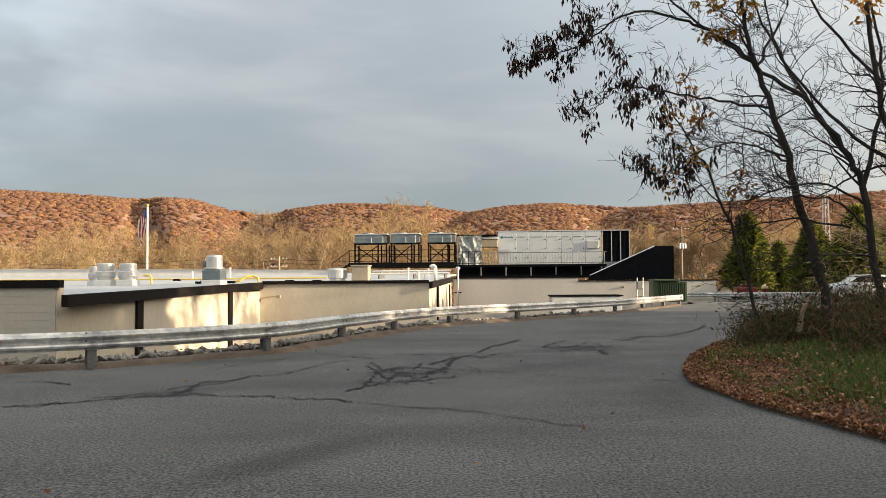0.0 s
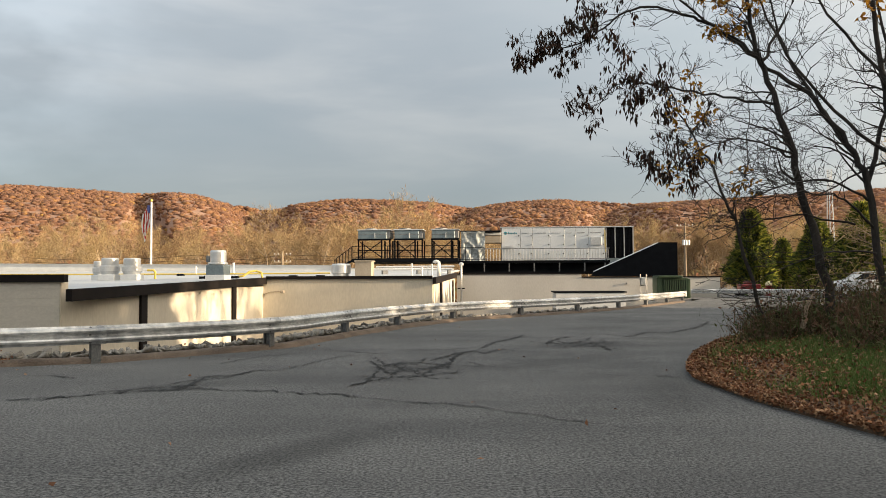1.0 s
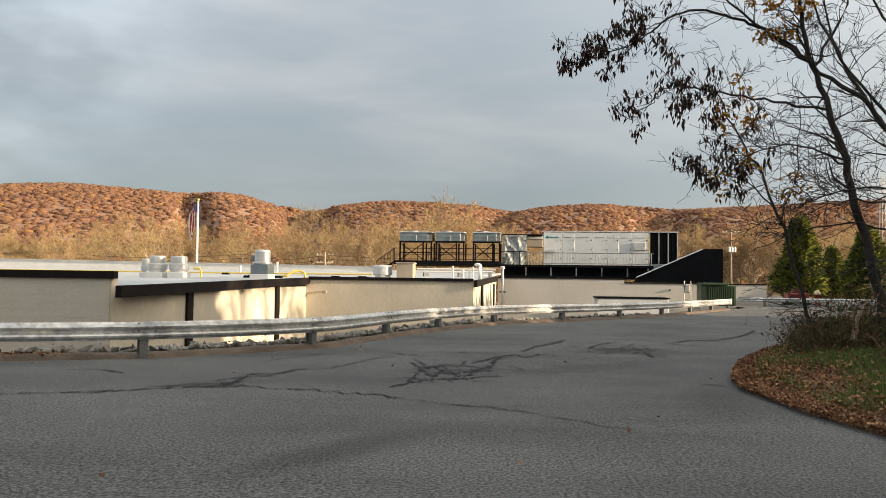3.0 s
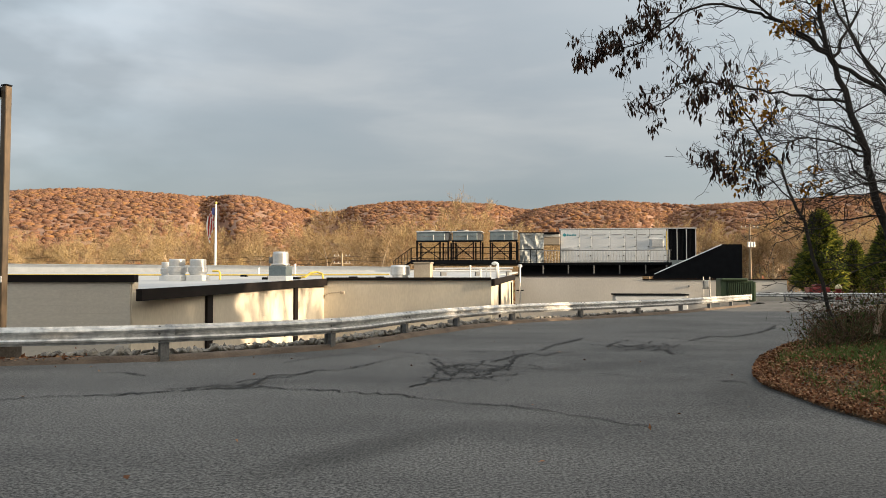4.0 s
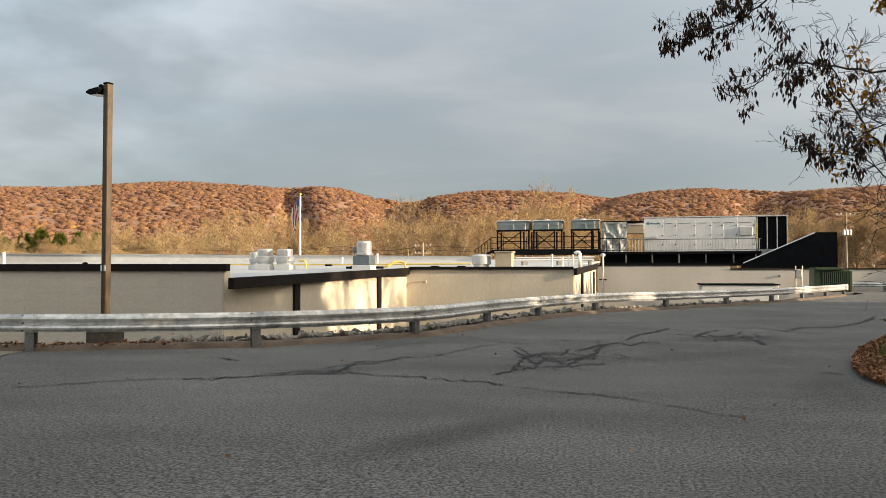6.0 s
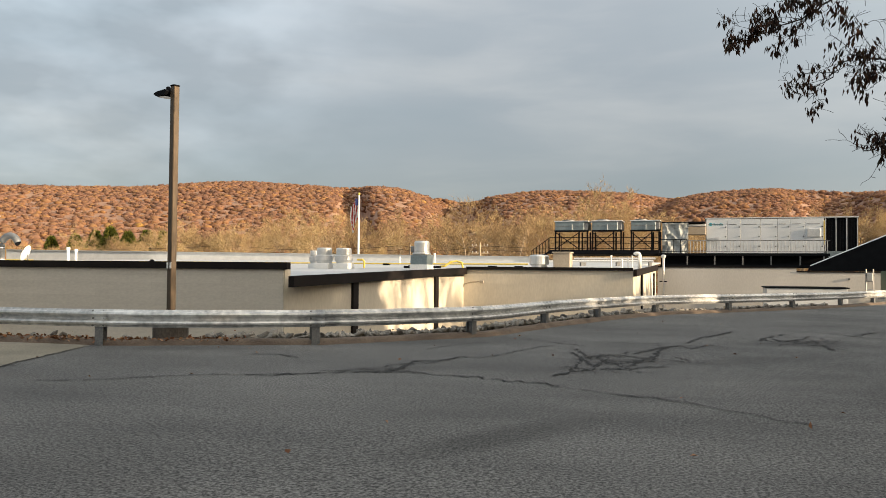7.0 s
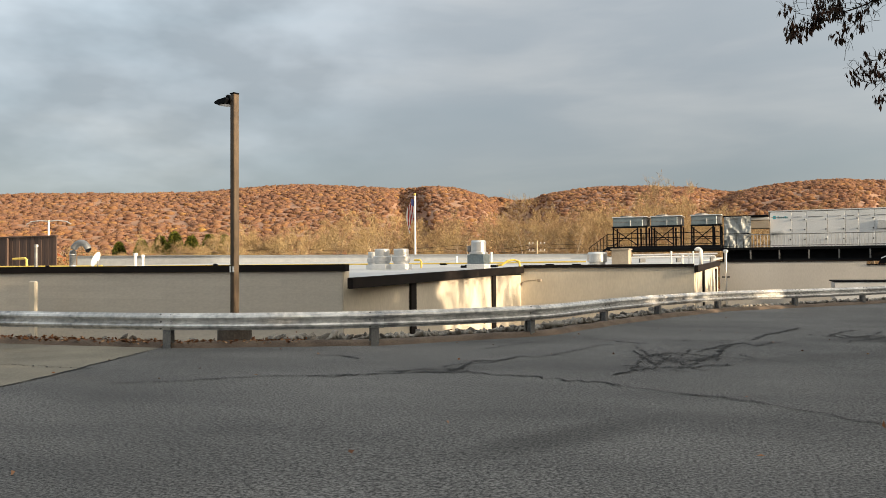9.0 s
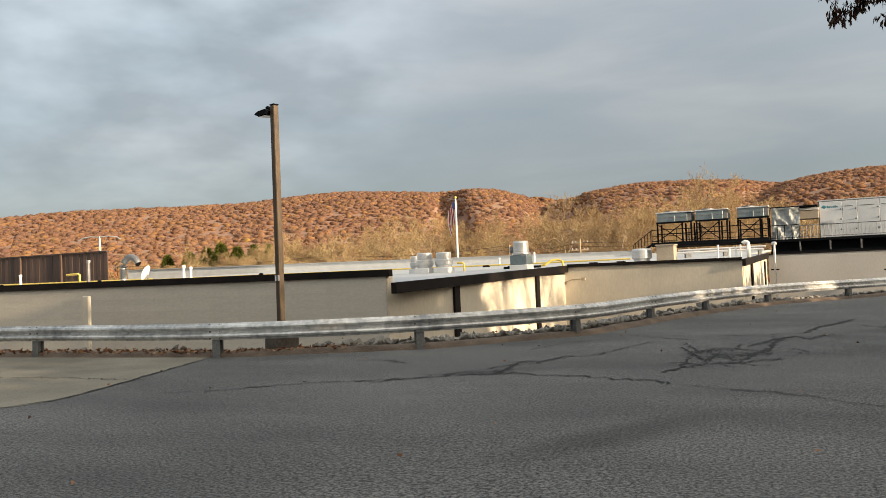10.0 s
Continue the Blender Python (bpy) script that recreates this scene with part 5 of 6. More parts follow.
# ---------- lamp post ----------
lp = thing("lamp_post", pose(-8.62, 13.18, 0), "bronze square lamp post with flat head on concrete base", "street lamp")
part("concrete_base", lathe([(0.32, -1.2), (0.32, 0.33), (0.29, 0.36)], 28), M_DARKCONC, lp, "stained concrete base", False)
part("base_plate", box(-0.15, -0.15, 0.36, 0.15, 0.15, 0.385, 0.005), M_BRONZE, lp)
part("pole", box(-0.062, -0.062, 0.385, 0.062, 0.062, 4.80, 0.012), M_BRONZE, lp)
part("pole_cap", box(-0.068, -0.068, 4.80, 0.068, 0.068, 4.825, 0.008), M_BLACK, lp)
for x in (-0.045, 0.045):
    part("tag", box(x - 0.022, -0.0685, 1.38, x + 0.022, -0.064, 1.49), M_WHITE, lp, "small white tag")
head = part("lamp_head", prism([(-0.44, 4.665), (-0.36, 4.63), (-0.12, 4.635), (-0.06, 4.70), (-0.10, 4.735), (-0.34, 4.72), (-0.43, 4.69)], -0.15, 0.15), M_BLACK, lp)
part("lens", box(-0.38, -0.11, 4.622, -0.16, 0.11, 4.634), M_GLASS, head)
part("photocell", lathe([(0.045, 4.73), (0.045, 4.80), (0.02, 4.82)], 12, (-0.20, 0, 0)), M_BLACK, lp)
part("arm", box(-0.14, -0.05, 4.68, -0.05, 0.05, 4.78, 0.01), M_BLACK, lp)
lp.matrix_world = pose(-8.62, 13.18, 0, 0, 0, -20)

# ---------- flag, utility poles, far lamp ----------
fl = thing("flagpole", pose(-29.5, 79.7, -3.3), "white flagpole with a limp striped flag", "flagpole")
part("pole", tube([(0, 0, 0), (0, 0, 12.6)], [0.14, 0.085], 12), M_WHITE, fl, "", True)
part("finial", lathe([(0.03, 12.6), (0.14, 12.70), (0.14, 12.78), (0.03, 12.88)], 12), M_YELLOW, fl, "", True)
for k in range(7):
    b = bmesh.new()
    prev = None
    for j in range(9):
        f = j / 8
        x = -0.10 - (0.16 * k + 0.1 * math.sin(f * 5 + k)) * (1 - 0.25 * f) * 0.75
        z = 12.3 - 2.0 * f - 0.42 * k * (0.35 + 0.3 * f)
        y = 0.10 * math.sin(7 * f + 1.3 * k)
        pair = (b.verts.new((x, y, z)), b.verts.new((x - 0.16, y + 0.05, z - 0.10)))
        if prev:
            b.faces.new((prev[0], pair[0], pair[1], prev[1]))
        prev = pair
    bmesh.ops.solidify(b, geom=b.faces[:], thickness=0.015)
    part("flag_fold", b, M_FLAGR if k % 2 else M_FLAGW, fl)
b = box(-0.42, -0.05, 11.5, -0.12, 0.02, 12.25, 0.03)
part("flag_canton", b, M_FLAGB, fl)


def utility_pole(x, y, z, h, arms, label):
    t = thing("utility_pole", pose(x, y, z, 0, 0, 12), label, "utility pole", "utility poles")
    part("pole", tube([(0, 0, 0), (0, 0, h)], [0.17, 0.11], 8), M_BARK2, t)
    for k in range(arms):
        a = part("cross_arm", box(-1.1, -0.06, h - 0.5 - 0.9 * k, 1.1, 0.06, h - 0.38 - 0.9 * k), M_BARK2, t)
        for u in (-0.95, -0.5, 0.5, 0.95):
            part("insulator", lathe([(0.05, 0), (0.06, 0.1), (0.03, 0.18)], 8, (u, 0, h - 0.38 - 0.9 * k)), M_DUCT, a)
    return t


t = utility_pole(27.3, 91, -0.5, 8.3, 1, "pale wooden utility pole with grey transformers")
for u in (-0.42, 0.0, 0.42):
    part("can", lathe([(0.13, 5.7), (0.14, 5.75), (0.14, 6.25), (0.1, 6.3)], 12, (u * 0.8, -0.25, 0)), M_DUCT, t)
utility_pole(21.0, 118, -1, 7.6, 1, "plain wooden utility pole among tan trees")
utility_pole(-20.5, 100, -3.3, 8.3, 2, "plain wooden utility pole among tan trees")
utility_pole(-56.5, 100, -3.3, 9.0, 0, "plain wooden utility pole among tan trees")
utility_pole(-31.0, 104, -3.3, 8.2, 0, "plain wooden utility pole among tan trees")
wires = thing("overhead_wires", pose(0, 0, 0), "thin dark overhead wires between utility poles", "wires")
for z, y in ((4.6, 100), (4.1, 100.4)):
    for a, c in ((-95, -56.5), (-56.5, -31), (-31, -20.5), (-20.5, 21)):
        part("wire", tube([(a + (c - a) * k / 8, y, z - 0.6 * math.sin(math.pi * k / 8)) for k in range(9)], 0.02, 3), M_BLACK, wires)
sl = thing("double_lamp", pose(-79.6, 80.6, -3.3), "tall grey street lamp with two curved arms", "street lamp")
part("pole", tube([(0, 0, 0), (0, 0, 11.3)], 0.12, 8), M_DUCT, sl)
for s in (-1, 1):
    part("arm", tube([(0, 0, 11.2), (s * 1.2, s * 0.3, 11.3), (s * 2.3, s * 0.6, 11.15), (s * 2.9, s * 0.7, 10.8)], 0.08, 6), M_DUCT, sl)
mast = thing("lattice_mast", pose(41.0, 85, -0.5), "thin pale lattice mast behind the evergreens", "mast")
for a in (0, 120, 240):
    c, s = 0.55 * math.cos(radians(a)), 0.55 * math.sin(radians(a))
    part("mast_leg", tube([(c, s, 0), (c * 0.4, s * 0.4, 13.5)], 0.05, 5), M_DUCT, mast)
for k in range(14):
    f, w = k / 14, 0.55 * (1 - 0.6 * k / 14)
    part("lacing", tube([(-w * 0.5, -w * 0.8, 13.2 * f), (w, 0, 13.2 * f + 0.9)], 0.03, 4), M_DUCT, mast)

# ---------- hydrant, red cart, car ----------
hy = thing("fire_hydrant", pose(25.6, 63.4, 0) @ Matrix.Scale(0.85, 4), "red hydrant with a sunlit pale yellow cap", "hydrant")
part("barrel", lathe([(0.30, 0), (0.30, 0.06), (0.22, 0.08), (0.24, 0.85), (0.32, 0.88), (0.32, 0.98)], 16), M_RED, hy, "", True)
part("bonnet", lathe([(0.30, 0.98), (0.31, 1.1), (0.26, 1.25), (0.12, 1.36), (0.04, 1.40)], 16), M_CAP, hy, "", True)
part("nozzle", tube([(-0.42, 0, 0.68), (0.42, 0, 0.68)], 0.10, 10), M_RED, hy)
cart = thing("red_cart", pose(24.5, 64.6, 0), "low red utility cart parked under an evergreen", "cart")
part("cart_body", box(-0.8, -0.5, 0.45, 0.8, 0.6, 0.95, 0.08), M_RED, cart)
part("cart_seat", box(-0.3, -0.4, 0.95, 0.4, 0.5, 1.2, 0.06), M_RED, cart)
for x in (-0.7, 0.7):
    for y in (-0.5, 0.6):
        part("wheel", tube([(x, y - 0.09, 0.3), (x, y + 0.09, 0.3)], 0.3, 14), M_TYRE, cart)

car = thing("parked_car", pose(29.3, 56.0, 0.18, 0, 0, 168), "white estate car with dark windows behind the brush", "car")
prof = [(-2.25, 0.35), (-2.3, 0.75), (-2.15, 1.0), (-1.75, 1.55), (-1.2, 1.68), (0.4, 1.66), (1.1, 1.15), (2.0, 0.98), (2.3, 0.75), (2.3, 0.35)]
b = prism(prof, -0.86, 0.86)
bmesh.ops.bevel(b, geom=b.edges[:], offset=0.07, segments=2, affect='EDGES')
body = part("body", b, M_CAR, car, "", True)
for s in (-1, 1):
    part("side_window", prism([(-1.75, 1.10), (-1.5, 1.50), (0.3, 1.52), (0.85, 1.12)], s * 0.872, s * 0.862), M_GLASS, body)
part("rear_window", box(-2.02, -0.65, 1.12, -1.96, 0.65, 1.45), M_GLASS, body).matrix_basis = pose(0.06, 0, 0.02, 0, 0, 0)
for s in (-0.7, 0.7):
    part("tail_light", box(-2.31, s - 0.12, 0.85, -2.2, s + 0.12, 1.05, 0.02), M_RED, body)
for x in (-1.4, 1.45):
    for y in (-0.80, 0.80):
        w = part("wheel", tube([(x, y - 0.11, 0.33), (x, y + 0.11, 0.33)], 0.33, 18), M_TYRE, car)
        part("rim", tube([(x, y - 0.12, 0.33), (x, y + 0.12, 0.33)], 0.20, 14), M_DUCT, w)

# ---------- evergreens ----------
def evergreen(seed, h, w):
    g = np.random.default_rng(seed)
    n = 8600
    f = g.uniform(0, 1, n) ** 0.75
    a = g.uniform(0, 6.283, n)
    lump = 1 + 0.22 * np.sin(a * 3 + f * 9 + seed) + 0.16 * np.sin(a * 7 - f * 23)
    rad = w * (1 - f) ** 0.72 * (0.55 + 0.45 * g.uniform(0, 1, n) ** 0.4) * lump * np.minimum(1, 0.55 + f * 4)
    p = np.stack([rad * np.cos(a), rad * np.sin(a), h * (0.09 + 0.91 * f)], 1)
    d = np.stack([np.cos(a), np.sin(a), g.normal(0.15, 0.4, n)], 1) + g.normal(0, 0.35, (n, 3))
    return slivers(p, d, 0.52, 0.20, g)


ev = []
for k in range(3):
    v, f = evergreen(60 + k, 7.0, 1.95 + 0.2 * k)
    t = thing("evergreen_tree", pose(-300, 600 + 10 * k, 50), "dense dark evergreen with yellow-green sunlit side", "tree", "evergreens")
    part("trunk", tube([(0, 0, -0.4), (0, 0, 3), (0, 0, 6.4)], [0.18, 0.12, 0.02], 8), M_BARK, t)
    mass("crown", v, f, M_NEEDLE, t)
    ev.append(t)
SPOTS = [(28.0, 73.0, 1.08), (29.7, 64.0, 0.88), (31.3, 60.0, 1.0), (32.5, 77, 0.74), (36.0, 80, 0.7), (36.4, 63.5, 0.95)]
for i, (x, y, s) in enumerate(SPOTS):
    m = pose(x, y, -0.1, 0, 0, 47 * i) @ Matrix.Scale(s, 4)
    if i < 3:
        ev[i].matrix_world = m
    else:
        copy_thing(ev[i % 3], m).scale = (s,) * 3
# dark conifers far down the valley
for i, (a, r, sc) in enumerate(((33.6, 300, 1.45), (34.6, 310, 1.5), (35.8, 296, 1.4), (36.9, 305, 1.55), (37.8, 312, 1.45), (39.0, 300, 1.3), (40.4, 308, 1.25))):
    copy_thing(ev[i % 3], pose(-r * math.sin(radians(a)), r * math.cos(radians(a)), -3.3, 0, 0, 70 * i) @ Matrix.Scale(sc, 4)).scale = (sc * 1.6, sc * 1.6, sc * 1.7)
# unseen evergreen belt, added on the bank to shade the drive and walls
rng = np.random.default_rng(8)
n = 48000
y = rng.uniform(-60, 36, n)
TOPS = [(-60, 11.5), (-3, 11.0), (0.2, 9.5), (0.6, 7.0), (4.6, 7.0), (5.1, 8.8), (6.4, 9.6), (12.0, 9.6), (13.0, 8.4), (15.6, 8.4), (17.0, 5.6), (21.0, 5.2), (22.0, 4.5), (24.8, 4.5), (25.0, 2.9), (25.6, 2.9), (25.9, 5.6), (36, 5.2)]


def belt_top(y):
    """Height of the unseen belt; its slim peaks and gaps are set to shape sun streaks."""
    if 0.5 < y < 4.8:
        return 10.5 if math.sin(5.2 * y + 1.2 * math.sin(1.7 * y)) > 0.62 else 7.0 + 0.25 * noise.noise((y * 2.0, 4.3, 0))
    h = lerp_table(TOPS, y) * (1 + 0.10 * noise.noise((y * 1.1, 0.3, 0)) + (0.3 if y > 25.9 else 0.10) * noise.noise((y * 2.6, 4.3, 0)))
    if 6.0 < y < 12.5:
        return h * (1.0 + 0.30 * math.sin(2.4 * y + 0.8 * math.sin(1.3 * y)))
    return h


top = np.array([belt_top(k) for k in y])
p = np.stack([25.0 + rng.normal(0, 0.7, n), y, 0.3 + top * rng.uniform(0, 1, n) ** 0.9], 1)
bvv, bff = leaves(p, rng.normal(0, 1, (n, 3)), 0.8, 0.42, rng)
tagged(mass("evergreen_belt", bvv, bff, M_NEEDLE), "unseen evergreen belt added on the bank to block sun", "trees", kind="stuff")

# ---------- trees and brush on the bank ----------
def near_tree(name, paths, seed, label, levels=2, droop=(), gold=0, golden=(), twigs=1.0):
    """A tree from the lines of its trunk and main limbs; twigs grow on them."""
    r = random.Random(seed)
    out, tips = [], []
    for pts, r0, r1, shoots in paths:
        pts = [Vector(p) for p in pts]
        fine = []
        for i in range(len(pts) - 1):
            p0, p1, p2, p3 = (pts[max(0, min(len(pts) - 1, k))] for k in (i - 1, i, i + 1, i + 2))
            for k in range(5):
                t = k / 5
                fine.append(0.5 * ((2 * p1) + (p2 - p0) * t + (2 * p0 - 5 * p1 + 4 * p2 - p3) * t * t + (3 * p1 - p0 - 3 * p2 + p3) * t ** 3)
                            + Vector((r.gauss(0, 0.02), r.gauss(0, 0.02), r.gauss(0, 0.02))) * (1 if i + k else 0))
        fine.append(pts[-1])
        rad = [0.8 * (r0 + (r1 - r0) * (k / (len(fine) - 1)) ** 0.8) for k in range(len(fine))]
        out.append((fine, rad, 8))
        for k in range(int(shoots * twigs)):
            i = r.randint(int(len(fine) * 0.3), len(fine) - 2)
            along = (fine[i + 1] - fine[i]).normalized()
            away = Vector((r.gauss(-0.55, 0.65), r.gauss(0, 0.7), r.gauss(0.22, 0.45))).normalized()
            limb(out, fine[i].copy(), (along * 0.5 + away).normalized(), r.uniform(0.5, 1.55) * (1.05 - 0.75 * i / len(fine)), max(rad[i] * 0.38, 0.007), 0, r, levels, 6, 0.62, (2, 4))
    b = bmesh.new()
    for q, w, s in out:
        tube(q, [max(k, 0.0035) for k in w], s, b, False)
    t = thing(name, pose(0, 0, 0), label, "tree", "trees on the bank")
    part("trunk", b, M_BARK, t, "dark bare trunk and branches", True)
    g = np.random.default_rng(seed)
    fine = np.array([q[j] for q, w, s in out if w[0] < 0.02 for j in (2, 3, 4)])
    if len(droop):
        keep = np.zeros(len(fine), bool)
        for c, rad in droop:
            keep |= np.linalg.norm(fine - np.array(c), axis=1) < rad
        src = fine[keep]
        if len(src):
            n = min(120 if len(droop) > 1 else 52, len(src))
            hub = np.repeat(src[g.permutation(len(src))[:n]], 11, axis=0)
            p = hub + g.normal(0, 1, hub.shape) * [0.055, 0.055, 0.07] - [0, 0, 0.05]
            v, f = leaves(p, g.normal(0, 0.30, p.shape) + np.array([0, 0, -1.0]), 0.125, 0.042, g)
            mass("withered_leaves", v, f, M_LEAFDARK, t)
    if gold:
        # lobed leaves that hang on in a few bunches
        src = fine[(fine[:, 2] > 2.6)]
        bunch = np.concatenate([src[np.argsort(np.linalg.norm(src - np.array(c), axis=1))[:6]] for c in golden])
        p = bunch[g.integers(0, len(bunch), gold)] + g.normal(0, 0.10, (gold, 3))
        d = g.normal(0, 0.6, (gold, 3)) + np.array([0, 0, -0.7])
        blades = [leaves(p, d + turn * g.normal(0, 1, (gold, 3)), 0.10, 0.042, g) for turn in (0.0, 0.8, 0.8)]
        v = np.concatenate([q for q, _ in blades])
        f = np.concatenate([w + k * 4 * gold for k, (_, w) in enumerate(blades)])
        mass("golden_leaves", v, f, M_LEAFGOLD, t)
    return t


TRUNK_AND_LONG_LIMB = [
    ([(6.62, 13.5, 0.3), (6.39, 13.64, 1.94), (6.1, 13.77, 3.32), (5.84, 13.89, 4.44), (5.54, 14.01, 5.48), (5.40, 14.06, 6.6), (5.2, 14.1, 8.2)], 0.115, 0.03, 26),
    ([(5.56, 14.0, 5.35), (4.9, 14.3, 5.95), (4.4, 14.4, 6.2), (3.63, 14.62, 6.42), (3.1, 14.75, 6.15), (2.6, 14.83, 5.82), (2.05, 14.95, 5.66), (1.65, 15.0, 5.55)], 0.045, 0.008, 26),
]
LESSER_LIMBS = [
    ([(5.86, 13.9, 4.44), (5.2, 14.2, 4.6), (4.37, 14.41, 4.82), (3.4, 14.67, 5.06), (3.1, 14.8, 4.82), (2.8, 14.85, 4.6)], 0.035, 0.007, 22),
    ([(6.05, 13.8, 3.5), (5.3, 13.6, 3.75), (4.6, 13.5, 3.7), (3.9, 13.5, 3.3)], 0.028, 0.006, 14),
    ([(5.6, 14.0, 5.2), (6.3, 14.3, 6.4), (6.7, 14.5, 7.8)], 0.04, 0.012, 14),
]
near_tree("bank_tree", TRUNK_AND_LONG_LIMB + LESSER_LIMBS, 301, "slender leaning tree with withered dark and few golden leaves", 2, [((2.2, 15, 5.7), 1.6), ((2.9, 14.8, 4.9), 1.0), ((3.8, 14.6, 4.5), 1.0)], 130, [(5.5, 14.0, 6.3), (5.2, 14.1, 5.9), (4.4, 14.4, 4.9), (5.0, 14.2, 6.4)])
RIGHT_LIMBS = [
    ([(7.5, 13.1, 0.3), (7.25, 13.21, 1.36), (7.07, 13.31, 2.96), (6.82, 13.43, 3.65), (6.29, 13.69, 4.54), (5.56, 14.0, 5.27), (4.86, 14.26, 5.95), (4.2, 14.4, 6.6)], 0.10, 0.02, 30),
    ([(7.07, 13.3, 2.96), (7.5, 13.5, 4.2), (7.6, 13.6, 5.4), (7.3, 13.6, 7.0)], 0.06, 0.02, 20),
    ([(6.9, 13.4, 3.5), (6.5, 14.2, 4.8), (6.2, 14.6, 5.9), (6.0, 14.8, 7.2)], 0.05, 0.014, 20),
]
ARCHING_LIMBS = [
    ([(7.6, 13.0, 3.2), (6.8, 13.4, 4.0), (6.0, 13.8, 5.3), (5.6, 14.0, 6.4), (5.4, 14.1, 7.2)], 0.045, 0.014, 12),
    ([(7.7, 13.0, 4.3), (6.8, 13.4, 5.5), (6.3, 13.6, 6.5), (6.0, 13.7, 7.4)], 0.04, 0.014, 10),
    ([(7.15, 13.25, 2.2), (6.4, 12.9, 2.7), (5.6, 12.7, 2.75), (4.9, 12.6, 2.5)], 0.03, 0.006, 16),
    ([(7.07, 13.3, 2.7), (6.2, 13.0, 3.0), (5.2, 12.9, 2.8), (4.4, 12.8, 2.45)], 0.030, 0.006, 18),
    ([(6.9, 13.4, 2.3), (5.9, 13.4, 2.45), (5.0, 13.3, 2.25), (4.3, 13.2, 1.95)], 0.026, 0.006, 16),
    ([(7.15, 13.2, 1.8), (6.3, 12.9, 1.85), (5.5, 12.8, 1.6), (4.8, 12.7, 1.25)], 0.024, 0.005, 14),
    ([(7.0, 13.4, 3.2), (7.6, 13.2, 3.3), (8.3, 13.0, 3.0), (9.0, 12.8, 2.4)], 0.03, 0.006, 12),
]
near_tree("bank_tree", RIGHT_LIMBS + ARCHING_LIMBS, 302, "dark forked tree with bare arching branches on the bank", 2, (), 60, [(4.9, 14.2, 5.8), (5.2, 13.9, 3.0)])
near_tree("bank_sapling", [
    ([(5.66, 13.95, 0.3), (5.22, 14.13, 2.18), (4.89, 14.25, 3.2), (4.49, 14.38, 4.04), (4.1, 14.5, 4.9)], 0.05, 0.012, 24),
    ([(5.0, 14.2, 2.8), (4.4, 14.2, 3.3), (3.8, 14.3, 3.4)], 0.02, 0.005, 12),
    ([(5.1, 14.15, 2.5), (5.5, 14.4, 3.5), (5.6, 14.6, 4.6)], 0.025, 0.006, 12),
], 303, "thin leaning sapling with a few withered leaves", 2, [((4.2, 14.4, 4.0), 1.0)], 120, [(4.3, 14.4, 4.3), (4.6, 14.3, 3.7), (4.1, 14.3, 3.2), (4.7, 14.3, 4.3)])
near_tree("bank_tree", [
    ([(8.1, 12.7, 0.5), (7.75, 12.9, 2.0), (7.61, 13.01, 3.2), (7.36, 13.15, 4.26), (7.24, 13.21, 5.51), (7.19, 13.24, 6.6), (7.3, 13.3, 8.0)], 0.10, 0.03, 26),
    ([(7.5, 13.1, 3.7), (8.2, 13.5, 5.0), (8.5, 13.8, 6.5)], 0.05, 0.015, 14),
], 304, "upright dark bare tree on the bank", 2, (), 30, [(7.2, 13.2, 6.0)])

# low sweeping dead branches
dead = thing("fallen_branch", pose(0, 0, 0), "grey dead branches leaning in the brush", "branch", "fallen branches")
part("branch", tube([(5.9, 13.2, 0.55), (6.1, 13.5, 0.9), (6.45, 13.9, 1.2)], [0.05, 0.04, 0.015], 6), M_BARK2, dead)
b = bmesh.new()
rr = random.Random(17)
out = []
limb(out, Vector((7.0, 13.4, 1.1)), Vector((-1, -0.12, -0.06)), 1.7, 0.010, 0, rr, 2, 5, 0.5, (4, 6))
for q, w, s in out:
    tube(q, [max(k, 0.004) for k in w], s, b, False)
part("low_branch", b, M_BARK, dead)


def on_verge(n, rng, r0, r1, y0, y1, power=1.0):
    y = rng.uniform(y0, y1, n)
    x = np.array([lerp_table(VERGE, k) for k in y]) + r0 + (r1 - r0) * rng.uniform(0, 1, n) ** power
    z = np.array([verge_height(a, c) for a, c in zip(x, y)])
    return np.stack([x, y, z], 1)


rng = np.random.default_rng(91)
p = on_verge(46000, rng, -0.05, 4.6, 5, 22, 2.6) + [0, 0, 0.02]
p[:, 2] += 0.05 * rng.uniform(0, 1, len(p)) ** 2
lv, lf = leaves(p, rng.normal(0, 1, (len(p), 3)) * [1, 1, 0.5], 0.044, 0.027, rng)
tagged(mass("verge_leaf_litter", lv, lf, M_LITTER), "red-brown fallen leaves over the edge of bank", "leaf litter", kind="stuff")
p = on_verge(9000, rng, 0.2, 4.5, 5, 20, 1.0)
p[:, 2] += rng.uniform(0.06, 0.16, len(p))
lv, lf = leaves(p, rng.normal(0, 1, (len(p), 3)) * [1, 1, 0.6], 0.046, 0.03, rng)
tagged(mass("caught_leaves", lv, lf, M_LITTER), "brown leaves caught in the grass of bank", "leaf litter", kind="stuff")
p = on_verge(125000, rng, 0.25, 4.2, 4, 19, 0.8)
edge = p[:, 0] - np.array([lerp_table(VERGE, k) for k in p[:, 1]])
clump = np.array([0.7 * noise.noise((a * 0.8, c * 0.6, 4)) + 0.6 * noise.noise((a * 2.6, c * 2.2, 9)) for a, c, _ in p])
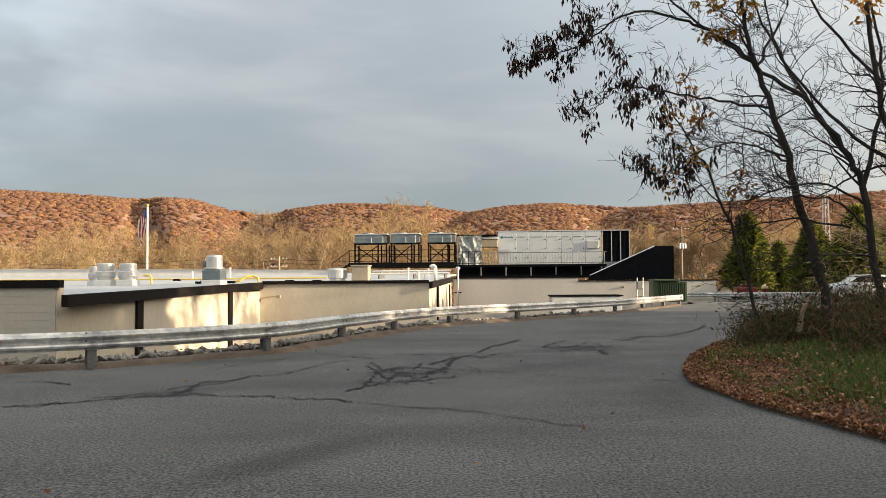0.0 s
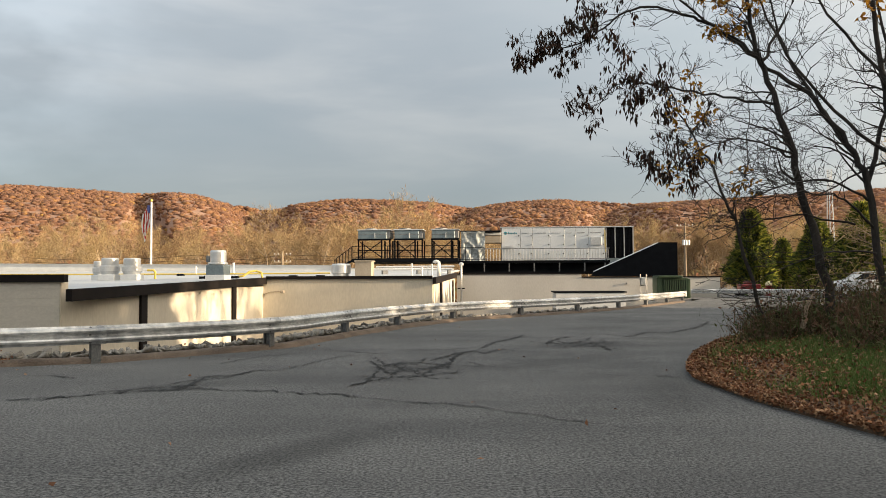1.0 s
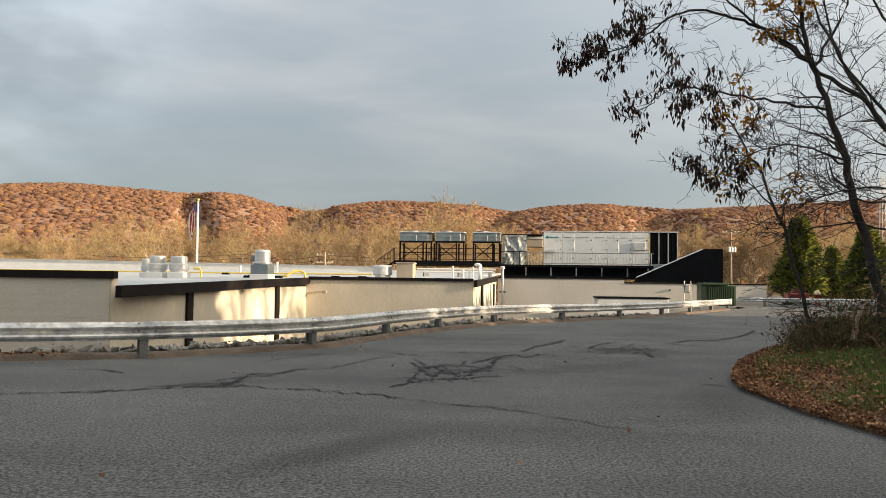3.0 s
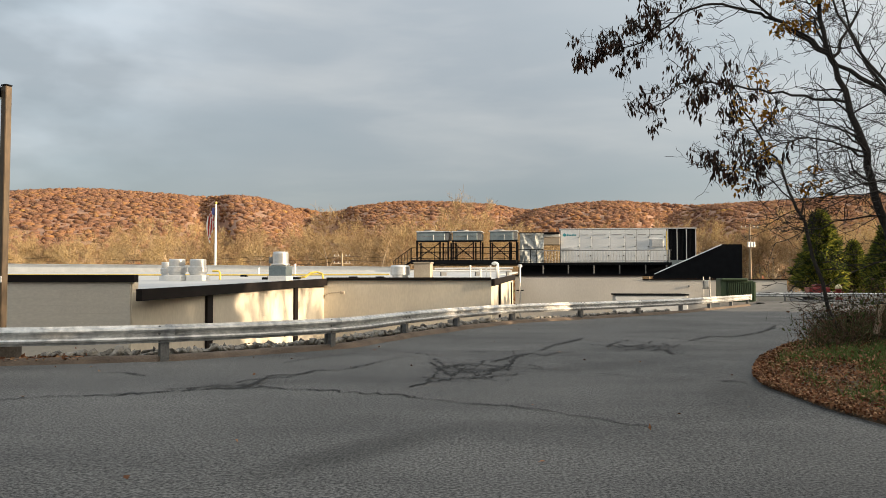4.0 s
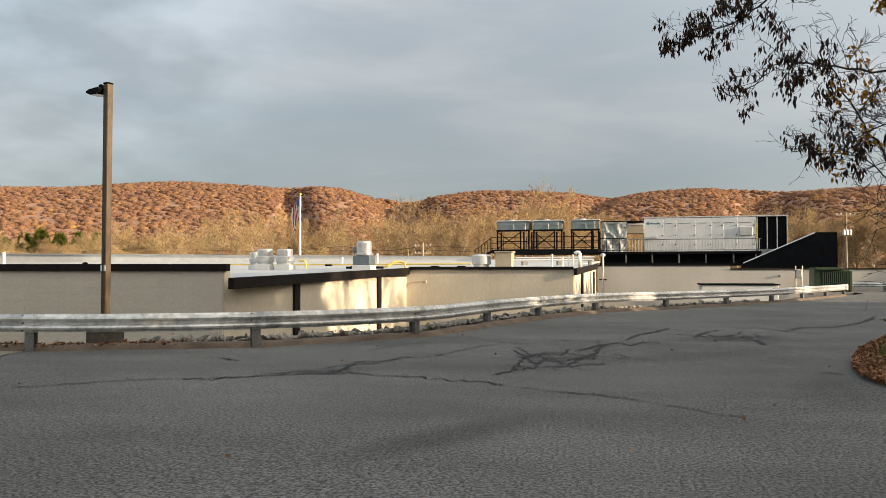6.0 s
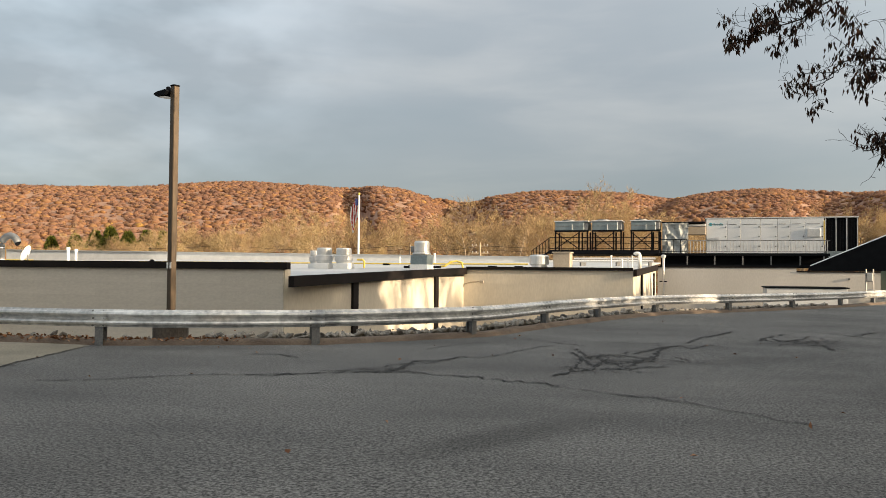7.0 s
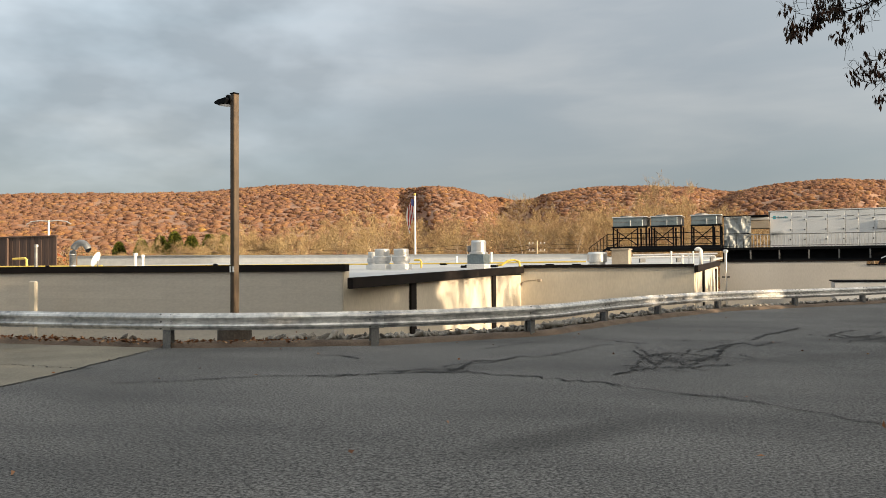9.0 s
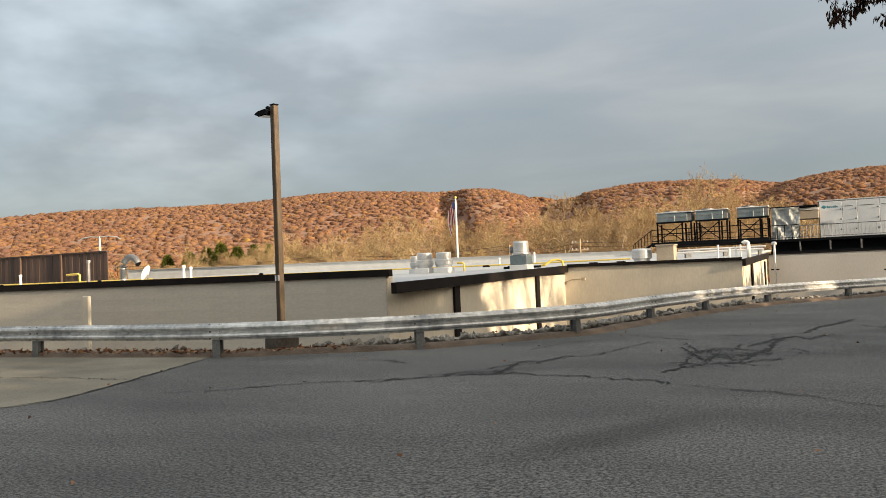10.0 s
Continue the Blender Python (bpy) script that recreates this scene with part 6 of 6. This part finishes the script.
p = p[(clump + rng.normal(0, 0.12, len(p)) > 0.06 - 0.20 * np.minimum(edge - 0.3, 1.4))]
lean = rng.normal(0, 0.6, (len(p), 3)) + np.array([0, 0, 0.9])
gvv, gff = slivers(p, lean, 0.17, 0.013, rng)
tagged(mass("verge_grass", gvv, gff, M_GRASS), "patchy green and yellowing grass on the bank", "grass", kind="stuff")


def brush(n_clumps, seed, r0, r1, y0, y1, tall):
    """Clumps of stems that lean every way, with withered leaves on them."""
    g = np.random.default_rng(seed)
    c = on_verge(n_clumps, g, r0, r1, y0, y1, 1.1)
    stems, ways, spots = [], [], []
    for q in c:
        h = tall * g.uniform(0.45, 1.15)
        for _ in range(int(g.integers(90, 190))):
            d = g.normal(0, 0.42, 3) + np.array([0, 0, 0.8])
            f = g.uniform(0, 1)
            stems.append(q + np.array([g.normal(0, 0.22), g.normal(0, 0.22), 0]) + d * h * f * 0.75)
            ways.append(d + g.normal(0, 0.5, 3))
            if g.uniform() < 0.55:
                spots.append(stems[-1] + d * h * g.uniform(0.1, 0.35) + g.normal(0, 0.05, 3))
    return np.array(stems), np.array(ways), np.array(spots), g


st, wy, sp, g = brush(215, 17, 2.3, 8.0, 8.5, 14.5, 0.82)
st2, wy2, sp2, _ = brush(130, 18, 0.9, 5.0, 13.0, 18.5, 0.72)
st, wy, sp = np.concatenate([st, st2]), np.concatenate([wy, wy2]), np.concatenate([sp, sp2])
bvv, bff = slivers(st, wy, 0.36, 0.010, g)
tagged(mass("dry_brush", bvv, bff, M_BRUSH), "tangled dry tan brush around the tree trunks", "brush", kind="stuff")
bvv, bff = leaves(sp, g.normal(0, 1, (len(sp), 3)), 0.075, 0.04, g)
tagged(mass("brush_leaves", bvv, bff, M_BRUSH), "small olive and withered leaves in the brush", "brush", kind="stuff")
# unseen bare trees further along the bank, added to streak the side wall with shadow
for k, (x, y, sc) in enumerate(((13.5, 20.5, 0.5), (16.0, 23.0, 0.5), (20.5, 24.6, 0.45))):
    copy_thing(kinds[k % 5], pose(x, y, verge_height(x, y), 0, 0, 50 * k) @ Matrix.Scale(sc, 4)).scale = (sc,) * 3
